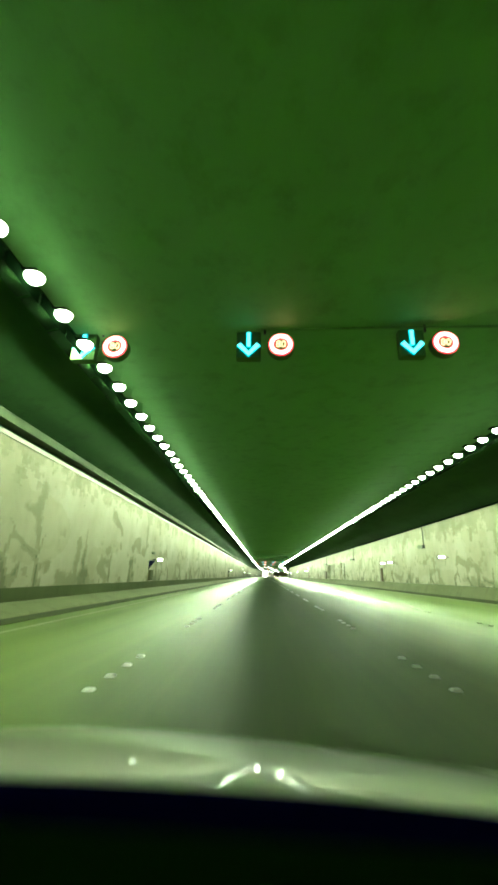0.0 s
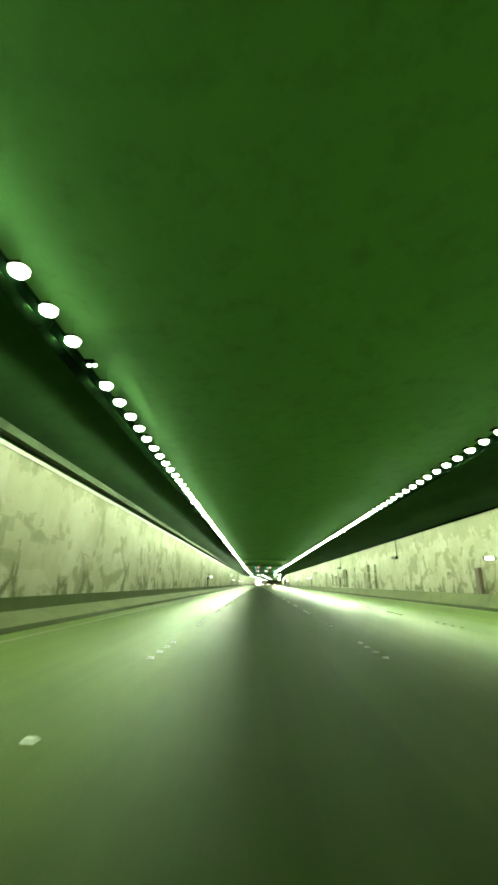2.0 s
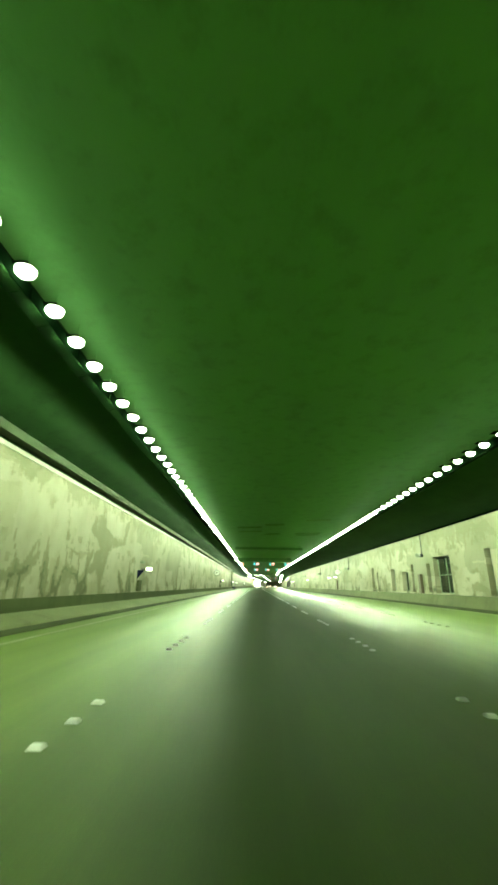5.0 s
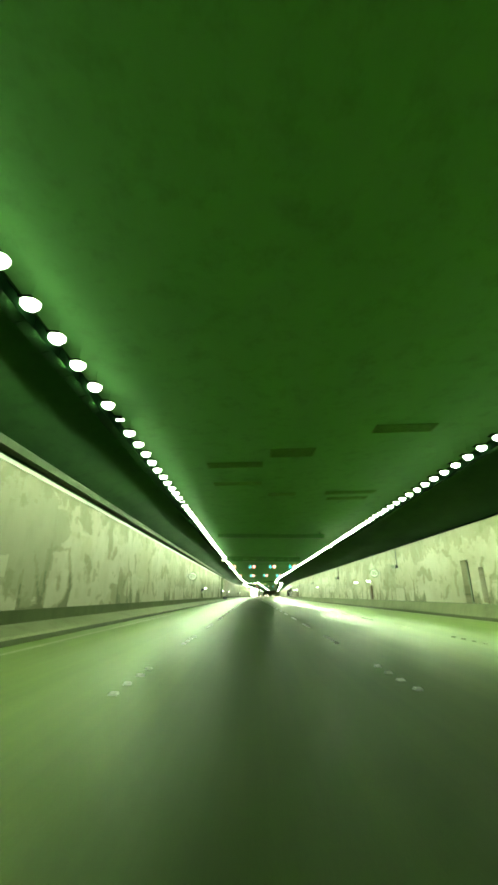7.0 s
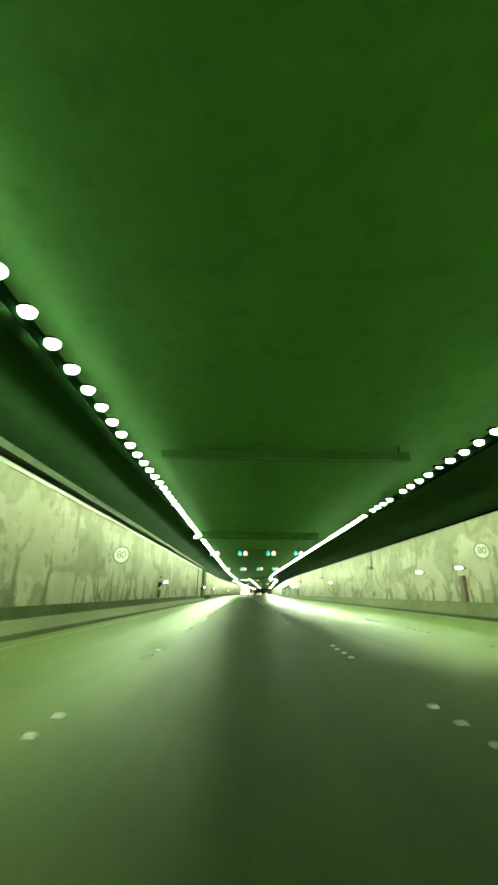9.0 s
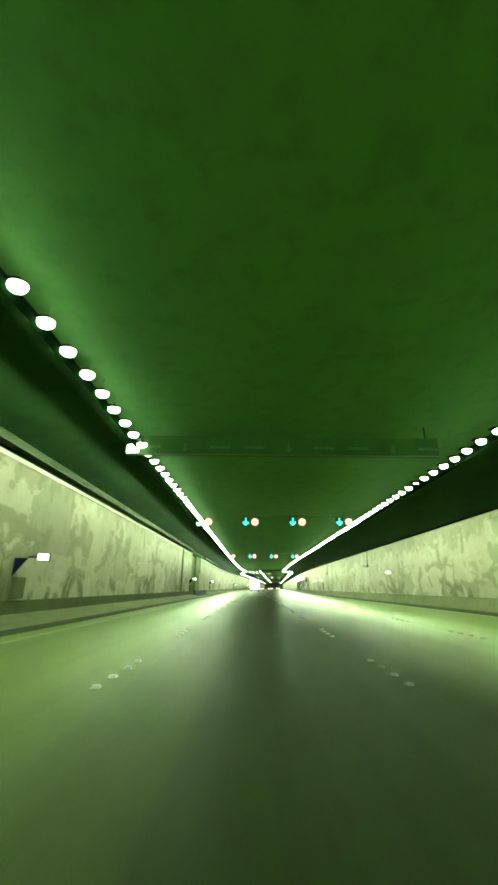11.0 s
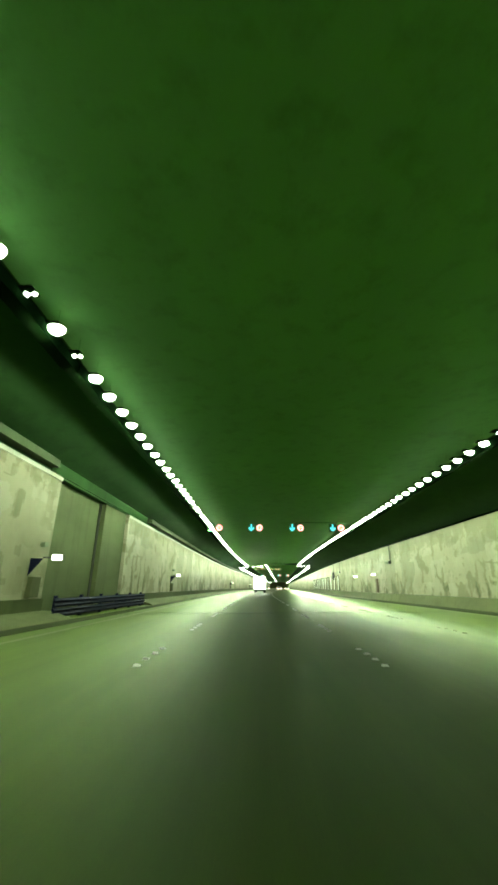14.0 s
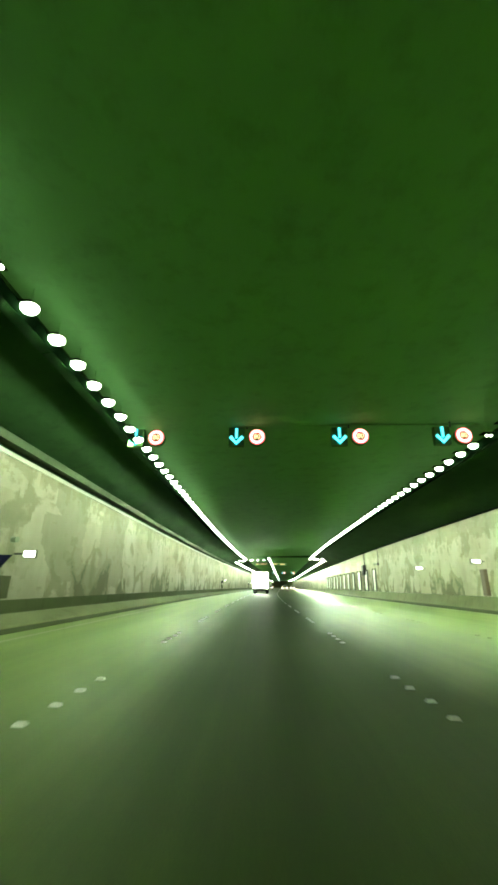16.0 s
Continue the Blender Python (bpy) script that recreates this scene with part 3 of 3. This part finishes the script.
# ---- lane signals ----
def lane_signal():
    t = thing("lane_signal", spot(-30), "lit lane signal with green down arrow and red speed ring", "traffic signal", "overhead lane signals")
    cab = bmesh.new()
    box(cab, (-0.37, 0.12, 0), (0.56, 0.2, 0.68), 0.02)
    part("arrow_cabinet", cab, CABINET, t)
    cab = bmesh.new()
    rod(cab, (0.37, 0.02, 0), (0.37, 0.2, 0), 0.31, 32)
    part("speed_cabinet", cab, CABINET, t)
    w = 0.075

    def arrow(bm, g, y0, y1):
        prism(bm, [(-w / 2 - g - 0.37, -0.06 - g), (w / 2 + g - 0.37, -0.06 - g), (w / 2 + g - 0.37, 0.31 + g), (-w / 2 - g - 0.37, 0.31 + g)], y0, y1)
        a, d = 0.26 + g, 0.075 + g
        prism(bm, [(-0.37, -0.30 - 1.2 * g), (-0.37 + a, -0.04), (-0.37 + a - d, -0.04 + d), (-0.37, -0.30 + 1.5 * d), (-0.37 - a + d, -0.04 + d), (-0.37 - a, -0.04)], y0, y1)

    bm = bmesh.new()
    arrow(bm, 0.0, -0.012, 0.018)
    part("arrow", bm, ARROW, t, "glowing green down arrow")
    # the arrow's halo, modelled as a slightly larger glowing plate
    bm = bmesh.new()
    arrow(bm, 0.022, 0.0, 0.018)
    part("arrow_rim", bm, ARROW_HALO, t)
    bm = bmesh.new()
    for r0, r1 in ((0.168, 0.194), (0.202, 0.228), (0.236, 0.262)):      # three circles of diodes
        ring(bm, r0, r1, -0.012, 0.018)
    bmesh.ops.translate(bm, vec=(0.37, 0, 0), verts=bm.verts)
    part("ring", bm, RING, t, "glowing red speed limit ring")
    # the ring's halo, modelled as a wider glowing ring
    bm = bmesh.new()
    ring(bm, 0.145, 0.285, 0.0, 0.018)
    bmesh.ops.translate(bm, vec=(0.37, 0, 0), verts=bm.verts)
    part("ring_rim", bm, RING_HALO, t)
    lettering("80", 0.24, AMBER, "digits", t, pose(0.37, -0.004, 0, 90, 0, 0))
    bm = bmesh.new()
    rod(bm, (0, 0.14, 0.36), (0, 0.14, 0.75), 0.03, 8)
    part("hanger", bm, BLACK, t)
    return t


signal = lane_signal()
used = False
for s, z0, dx, wide in ((8.0, 6.08, 0.2, 1.0), (160.60, 6.05, 0.0, 1.03), (199.5, 6.12, 0.0, 1.0), (352.0, 6.1, 0.0, 1.0)):
    for k, x in enumerate((-4.05, -0.40, 3.30, 6.95)):
        m = spot(s, wide * x + dx * (k > 0), z0 + 0.012 * (x + 4))
        if used:
            copy_thing(signal, m)
        else:
            signal.matrix_world = m
            used = True
    bm = bmesh.new()
    rod(bm, (-4.7, 0.14, z0 + 0.48), (8.0, 0.14, z0 + 0.62), 0.03, 10)
    g = part("signal_gantry", bm, BOARD)
    g.matrix_world = spot(s, 0, 0)
    tagged(g, "thin dark gantry pipe under the tunnel ceiling", "gantry", "signal gantries")


# ---- unlit overhead direction boards ----
def overhead_board(s, x0, x1, z0, z1, bars, lit_end):
    t = thing("overhead_sign", spot(s, 0, 0), "unlit dark overhead direction board with a pale lower edge", "sign", "overhead boards")
    bm = bmesh.new()
    box(bm, ((x0 + x1) / 2, 0.1, (z0 + z1) / 2), (x1 - x0, 0.2, z1 - z0), 0.015)
    part("board", bm, BOARD, t)
    bm = bmesh.new()
    box(bm, ((x0 + x1) / 2, -0.012, z0 + 0.012), (x1 - x0, 0.02, 0.022))
    part("edge_trim", bm, STEEL, t, "pale metal edge trim")
    for k in range(bars):
        u = x0 + (k + 0.7) * (x1 - x0) / bars
        bm = bmesh.new()
        if k % 3 == 1:
            prism(bm, [(u, z0 + 0.10), (u + 0.14, z0 + 0.24), (u + 0.05, z0 + 0.24), (u + 0.05, z0 + 0.42), (u - 0.05, z0 + 0.42), (u - 0.05, z0 + 0.24), (u - 0.14, z0 + 0.24)], -0.008, 0.002)
            part("arrow_mark", bm, PALEGREEN, t)
        else:
            box(bm, (u, -0.003, z0 + 0.30), (0.75, 0.01, 0.10))
            part("text_bar", bm, PALEGREEN, t)
    if lit_end:
        # lamplight on the board's left end is put into a white plate
        bm = bmesh.new()
        box(bm, (x0 + 0.26, -0.03, z0 + 0.30), (0.5, 0.05, 0.56), 0.02)
        part("end_plate", bm, WHITE, t, "white end plate, lamplight beside it put into its colour")
    for u in (x0 + 0.4, x1 - 0.4):
        bm = bmesh.new()
        rod(bm, (u, 0.1, z1 - 0.02), (u, 0.1, 6.9), 0.03, 8)
        part("hanger", bm, BLACK, t)
    return t


overhead_board(120.0, -3.55, 6.5, 6.14, 6.52, 0, False)
overhead_board(141.8, -4.8, 6.6, 5.63, 6.36, 9, True)
far_board = overhead_board(289.0, -3.9, 4.0, 6.0, 6.5, 0, False)
for u, w_ in ((-3.2, 0.7), (-1.7, 1.4), (0.9, 1.2), (2.9, 1.2)):
    bm = bmesh.new()
    box(bm, (u, -0.02, 6.25), (w_, 0.02, 0.08))
    part("lit_text_bar", bm, AMBER, far_board, "glowing amber text line")


# ---- ceiling vents ----
VENT = concrete("vent_paint", (0.115, 0.235, 0.06), (0.14, 0.265, 0.075), 0.8)


def ceiling_vent(x0, x1, y0, y1):
    xc, yc = (x0 + x1) / 2, (y0 + y1) / 2
    zc = 6.42 + (xc + 4.9) * 0.48 / 14.1
    t = thing("ceiling_vent", pose(xc, yc, zc - 0.01, 0, -math.degrees(math.atan(0.48 / 14.1)), 0), "dark rectangular vent grille in the tunnel ceiling", "vent", "ceiling vents")
    w, d = x1 - x0, y1 - y0
    bm = bmesh.new()
    box(bm, (0, -d / 2 + 0.03, 0), (w, 0.06, 0.05))
    box(bm, (0, d / 2 - 0.03, 0), (w, 0.06, 0.05))
    box(bm, (-w / 2 + 0.03, 0, 0), (0.06, d - 0.13, 0.05))
    box(bm, (w / 2 - 0.03, 0, 0), (0.06, d - 0.13, 0.05))
    part("frame", bm, VENT, t)
    bm = bmesh.new()
    box(bm, (0, 0, 0.0), (w - 0.13, d - 0.13, 0.012))
    part("grille", bm, VENT, t)
    n = max(4, int(d / 0.09))
    for k in range(n):
        bm = bmesh.new()
        box(bm, (0, -d / 2 + 0.1 + (k + 0.5) * (d - 0.2) / n, -0.011), (w - 0.15, 0.03, 0.012))
        part("slat", bm, VENT, t)


for v in ((0.46, 2.30, 96.6, 97.55), (-2.3, 0.2, 98.2, 98.9), (-2.3, 0.2, 101.45, 102.0), (0.65, 2.25, 104.1, 104.7), (3.95, 6.9, 104.1, 104.75), (4.3, 6.8, 105.6, 106.25), (4.1, 6.3, 94.4, 95.1)):
    ceiling_vent(*v)


# ---- on the left wall ----
def exit_sign_left(s):
    t = thing("emergency_sign", spot(s, XL, 0), "small lit white emergency sign on a dark wall bracket", "sign", "emergency signs")
    bm = bmesh.new()
    box(bm, (0.50, 0.06, 1.93), (0.38, 0.10, 0.22), 0.012)
    part("case", bm, BLACK, t)
    bm = bmesh.new()
    box(bm, (0.50, 0.002, 1.93), (0.34, 0.02, 0.18), 0.005)
    part("face", bm, SIGNLIT, t, "glowing white sign face")
    bm = bmesh.new()
    box(bm, (0.15, 0.06, 1.93), (0.30, 0.04, 0.05))
    part("arm", bm, BLACK, t)
    bm = bmesh.new()
    prism(bm, [(0.0, 1.85), (0.0, 1.32), (0.10, 1.46), (0.40, 1.85)], -0.72, -0.68)
    part("gusset", bm, NAVY, t, "dark blue triangular plate")
    bm = bmesh.new()
    box(bm, (0.08, -0.4, 0.98), (0.16, 0.55, 0.62), 0.02)
    part("cabinet", bm, PILASTER, t, "dull grey wall cabinet")
    bm = bmesh.new()
    rod(bm, (0.0, -0.2, 2.32), (0.22, -0.3, 2.32), 0.08, 14)
    part("horn", bm, GREYPAINT, t)
    return t


one = exit_sign_left(26.6)
for s in (83.9, 141.3, 176.6, 198.4, 256.8, 314.0):
    copy_thing(one, spot(s, XL, 0))


def speed_sign(s, x, z, side):
    t = thing("speed_limit_sign", spot(s, x, z), "round white 80 speed limit sign bracketed off the wall", "sign", "speed limit signs")
    bm = bmesh.new()
    rod(bm, (0, 0.0, 0), (0, 0.025, 0), 0.45, 40)
    part("plate", bm, WHITE, t)
    bm = bmesh.new()
    ring(bm, 0.385, 0.452, -0.008, 0.02, 40)
    part("rim", bm, GREYPAINT, t, "dark rim")
    lettering("80", 0.52, GREYPAINT, "digits", t, pose(0, -0.006, 0, 90, 0, 0))
    bm = bmesh.new()
    rod(bm, (0, 0.06, 0), (side * 0.62, 0.06, 0), 0.03, 8)
    box(bm, (side * 0.6, 0.06, 0), (0.03, 0.2, 0.4))
    part("bracket", bm, STEEL, t)


speed_sign(127.1, XL + 0.62, 2.95, -1)
speed_sign(127.4, XR - 0.62, 3.43, 1)


# ---- on the right wall ----
def wall_speaker(s):
    t = thing("wall_loudspeaker", spot(s, XR, 0), "dark horn loudspeaker on a cable dropping from the ceiling", "loudspeaker", "wall loudspeakers")
    bm = bmesh.new()
    rod(bm, (-0.05, 0, 5.42), (-0.05, 0, 3.86), 0.035, 8)
    part("conduit", bm, BLACK, t)
    bm = bmesh.new()
    box(bm, (-0.12, 0, 3.74), (0.24, 0.34, 0.26), 0.02)
    part("box", bm, BLACK, t)
    bm = bmesh.new()
    rod(bm, (-0.24, -0.05, 3.74), (-0.62, -0.5, 3.70), 0.05, 14, 0.17)
    part("horn", bm, GREYPAINT, t)
    return t


one = wall_speaker(36.2)
for s in (64.8, 93.4, 121.6, 149.6, 178.3, 206.3, 235.6):
    copy_thing(one, spot(s, XR, 0))


def exit_sign_right(s):
    t = thing("emergency_sign", spot(s, XR, 0), "small lit white emergency sign on a short wall arm", "sign", "emergency signs")
    bm = bmesh.new()
    box(bm, (-0.52, 0.06, 2.69), (0.66, 0.10, 0.24), 0.012)
    part("case", bm, BLACK, t)
    bm = bmesh.new()
    box(bm, (-0.52, 0.002, 2.69), (0.48, 0.02, 0.17), 0.005)
    part("face", bm, SIGNLIT, t, "glowing white sign face")
    bm = bmesh.new()
    box(bm, (-0.10, 0.06, 2.69), (0.2, 0.04, 0.05))
    part("arm", bm, BLACK, t)
    return t


one = exit_sign_right(31.7)
for s in (44.8, 47.5, 130.4, 136.4, 169.4, 211.5, 221.0):
    copy_thing(one, spot(s, XR, 0))


def hydrant_post(s):
    t = thing("hose_cabinet", spot(s, XR, 0), "narrow red-brown hose cabinet on the wall above the barrier", "cabinet", "hose cabinets")
    bm = bmesh.new()
    box(bm, (-0.10, 0, 1.5), (0.2, 0.5, 1.5), 0.02)
    part("body", bm, RUST, t)
    bm = bmesh.new()
    box(bm, (-0.205, 0, 1.5), (0.02, 0.42, 1.38), 0.006)
    part("door", bm, RUST, t)
    return t


one = hydrant_post(94.2)
for s in (49.8, 131.0, 211.7):
    copy_thing(one, spot(s, XR, 0))

cab = thing("control_cabinet", spot(243.0, XR, 0), "dark control cabinet fixed high on the mural wall", "cabinet")
bm = bmesh.new()
box(bm, (-0.2, 0, 3.3), (0.4, 1.1, 1.3), 0.03)
part("body", bm, BLACK, cab)
bm = bmesh.new()
rod(bm, (-0.08, 0, 3.9), (-0.08, 0, 5.42), 0.05, 8)
part("conduit", bm, BLACK, cab)

# ---- guard rail before the niche ----
rail = thing("guard_rail", spot(NICHE0 - 0.4, -6.75, 0), "dark blue steel guard rail in front of the niche", "guard rail")
for z in (0.20, 0.50):
    bm = bmesh.new()
    sweep_pts = [(0, z - 0.14), (0.07, z - 0.07), (0.0, z), (0.07, z + 0.07), (0, z + 0.14), (-0.02, z + 0.14), (0.05, z + 0.07), (-0.02, z), (0.05, z - 0.07), (-0.02, z - 0.14)]
    prism(bm, sweep_pts, 0.0, 11.0)
    bmesh.ops.recalc_face_normals(bm, faces=bm.faces)
    part("beam", bm, NAVY, rail)
for k in range(6):
    bm = bmesh.new()
    box(bm, (-0.09, 0.3 + 2.05 * k, 0.36), (0.12, 0.1, 0.72), 0.01)
    part("post", bm, NAVY, rail)


# ---- vehicles ahead ----
def wheel(parent, x, y, r, w):
    bm = bmesh.new()
    rod(bm, (x - w / 2, y, r), (x + w / 2, y, r), r, 20)
    o = part("wheel", bm, RUBBER, parent)
    bm = bmesh.new()
    rod(bm, (x - w / 2 - 0.01, y, r), (x + w / 2 + 0.01, y, r), r * 0.55, 16)
    part("rim", bm, STEEL, o)


truck = thing("box_truck", spot(252.0, -0.75, 0), "white box truck with glowing panels added for its rear glare", "truck")
bm = bmesh.new()
box(bm, (0, 3.2, 2.05), (2.45, 6.2, 2.5), 0.05)
part("box_body", bm, WHITE, truck)
bm = bmesh.new()
box(bm, (0, 7.3, 1.6), (2.3, 1.8, 2.1), 0.12)
part("cab", bm, WHITE, truck)
bm = bmesh.new()
box(bm, (0, 3.9, 0.68), (1.2, 8.0, 0.22))
part("chassis", bm, BLACK, truck)
bm = bmesh.new()
box(bm, (0, 0.02, 0.55), (2.3, 0.1, 0.14), 0.02)
part("rear_bar", bm, BLACK, truck)
for x in (-0.98, 0.98):
    for y in (1.6, 7.2):
        wheel(truck, x, y, 0.48, 0.35)
# glowing panels added over most of the truck's back for its glare
for x in (-0.62, 0.62):
    for z in (1.15, 1.95, 2.75):
        bm = bmesh.new()
        box(bm, (x, 0.06, z), (1.1, 0.08, 0.68), 0.03)
        part("work_lamp", bm, TRUCK_GLARE, truck, "glowing panel added for the truck's glare")


def car(s, x, label):
    t = thing("car", spot(s, x, 0), label, "car", "cars ahead")
    bm = bmesh.new()
    side = [(-0.88, 0.35), (0.88, 0.35), (0.90, 0.75), (0.84, 0.98), (-0.84, 0.98), (-0.90, 0.75)]
    prism(bm, side, 0.0, 4.5)
    bmesh.ops.bevel(bm, geom=list(bm.edges), offset=0.06, segments=2, affect="EDGES")
    part("body", bm, CAR_WHITE, t)
    bm = bmesh.new()
    lo = [bm.verts.new(v) for v in ((-0.80, 0.25, 0.96), (0.80, 0.25, 0.96), (0.80, 3.3, 0.96), (-0.80, 3.3, 0.96))]
    hi = [bm.verts.new(v) for v in ((-0.60, 0.75, 1.46), (0.60, 0.75, 1.46), (0.60, 2.4, 1.46), (-0.60, 2.4, 1.46))]
    bm.faces.new(hi)
    for i in range(4):
        j = (i + 1) % 4
        bm.faces.new((lo[i], lo[j], hi[j], hi[i]))
    bmesh.ops.recalc_face_normals(bm, faces=bm.faces)
    part("cabin", bm, CAR_WHITE, t)
    bm = bmesh.new()
    prism(bm, [(-0.64, 0.0), (0.64, 0.0), (0.50, 0.52), (-0.50, 0.52)], -0.005, 0.005)
    o = part("rear_window", bm, DARKGLASS, t)
    o.matrix_local = pose(0, 0.29, 1.0, -44, 0, 0)
    for u in (-0.68, 0.68):
        bm = bmesh.new()
        box(bm, (u, -0.01, 0.80), (0.30, 0.05, 0.13), 0.02)
        part("tail_light", bm, TAIL_RED, t, "lit tail light")
        for y in (0.85, 3.6):
            wheel(t, u * 1.16, y, 0.33, 0.2)
    bm = bmesh.new()
    box(bm, (0, -0.03, 0.5), (1.6, 0.12, 0.16), 0.04)
    part("bumper", bm, GREYPAINT, t)


car(318.0, -1.0, "white saloon car driving ahead with lit tail lights")
car(300.0, 3.4, "white hatchback car ahead in the next lane")
car(345.0, 6.6, "pale saloon car far ahead in the tunnel")


# ---- the front of the car that carries the camera, where it stands at the start ----
own = thing("own_car", spot(0.0, -0.391, 0), "front of a white car with a black dashboard and pale bonnet", "car")


def bonnet_height(x, y):
    """The bonnet's crown: highest at the cowl, falling ever steeper to the nose, which hangs lower towards one flank."""
    rear = 0.793 - 0.059 * x * x
    nose = 0.6166 - 0.0398 * x - 0.072 * x * x + 0.030 * x ** 3
    long, tip = 0.78, 0.32 + 0.03 * max(0.0, x)
    bend = (tip - (rear - nose) / long) / long
    d = y - 0.744
    return rear - (tip - 2 * bend * long) * d - bend * d * d


def sheet(bm, x0, x1, y0, y1, nx, ny, height, thick):
    rows = []
    for i in range(nx + 1):
        x = x0 + (x1 - x0) * i / nx
        rows.append([(bm.verts.new((x, y0 + (y1 - y0) * j / ny, height(x, y0 + (y1 - y0) * j / ny))),
                      bm.verts.new((x, y0 + (y1 - y0) * j / ny, height(x, y0 + (y1 - y0) * j / ny) - thick))) for j in range(ny + 1)])
    for i in range(nx):
        for j in range(ny):
            a, b, c, d = rows[i][j], rows[i + 1][j], rows[i + 1][j + 1], rows[i][j + 1]
            bm.faces.new((a[0], b[0], c[0], d[0]))
            bm.faces.new((a[1], d[1], c[1], b[1]))
    edge = [rows[i][0] for i in range(nx + 1)] + [rows[nx][j] for j in range(1, ny + 1)] + [rows[i][ny] for i in range(nx - 1, -1, -1)] + [rows[0][j] for j in range(ny - 1, 0, -1)]
    for p, q in zip(edge, edge[1:] + edge[:1]):
        bm.faces.new((p[0], p[1], q[1], q[0]))
    bmesh.ops.recalc_face_normals(bm, faces=bm.faces)
    for f in bm.faces:
        f.smooth = True


bm = bmesh.new()
sheet(bm, -0.76, 0.80, 0.744, 1.80, 56, 40, bonnet_height, 0.03)
part("bonnet", bm, CAR_WHITE, own, "glossy white bonnet")
bm = bmesh.new()
sheet(bm, -0.80, 0.84, 0.50, 0.72, 24, 6, lambda x, y: 0.800 - 0.05 * x * x, 0.05)
part("cowl", bm, COWL, own)
bm = bmesh.new()
sheet(bm, -0.74, 0.78, 0.13, 0.50, 24, 12, lambda x, y: 0.86 - 0.44 * (y - 0.40) ** 2 - 0.03 * x * x, 0.08)
part("dashboard", bm, DASH, own, "black dashboard top, darkened for the missing roof's shade")
for x0, x1 in ((-0.764, -0.98), (0.804, 1.05)):
    bm = bmesh.new()
    sheet(bm, x0, x1, 0.744, 1.80, 8, 40, lambda x, y: bonnet_height(x, y) - 5.0 * max(0.0, abs(x) - 1.0) ** 2, 0.20)
    part("wing", bm, CAR_WHITE, own)
    wheel(own, 0.85 * x1, 1.25, 0.22, 0.2)
bm = bmesh.new()
box(bm, (0.03, 1.72, 0.34), (1.8, 0.16, 0.24), 0.06)
part("front_bumper", bm, CAR_WHITE, own)


# ---- pale panels on the right wall past the bend ----
# the brightly lit wall here is rendered by white sheets between dark posts
def pale_panel(s_, w_):
    t = thing("wall_panel", spot(s_, XR, 0), "wall panel with dark side posts, strong light put into its white", "panel", "pale wall panels")
    bm = bmesh.new()
    box(bm, (-0.05, 0, 2.0), (0.06, w_, 2.3), 0.01)
    part("sheet", bm, WHITE, t)
    for u in (-w_ / 2 - 0.12, w_ / 2 + 0.12):
        bm = bmesh.new()
        box(bm, (-0.07, u, 2.05), (0.12, 0.14, 2.6), 0.01)
        part("post", bm, BLACK, t)


for k in range(12):
    pale_panel(238.0 + 4.6 * k, 1.1 + 0.4 * (k % 3))
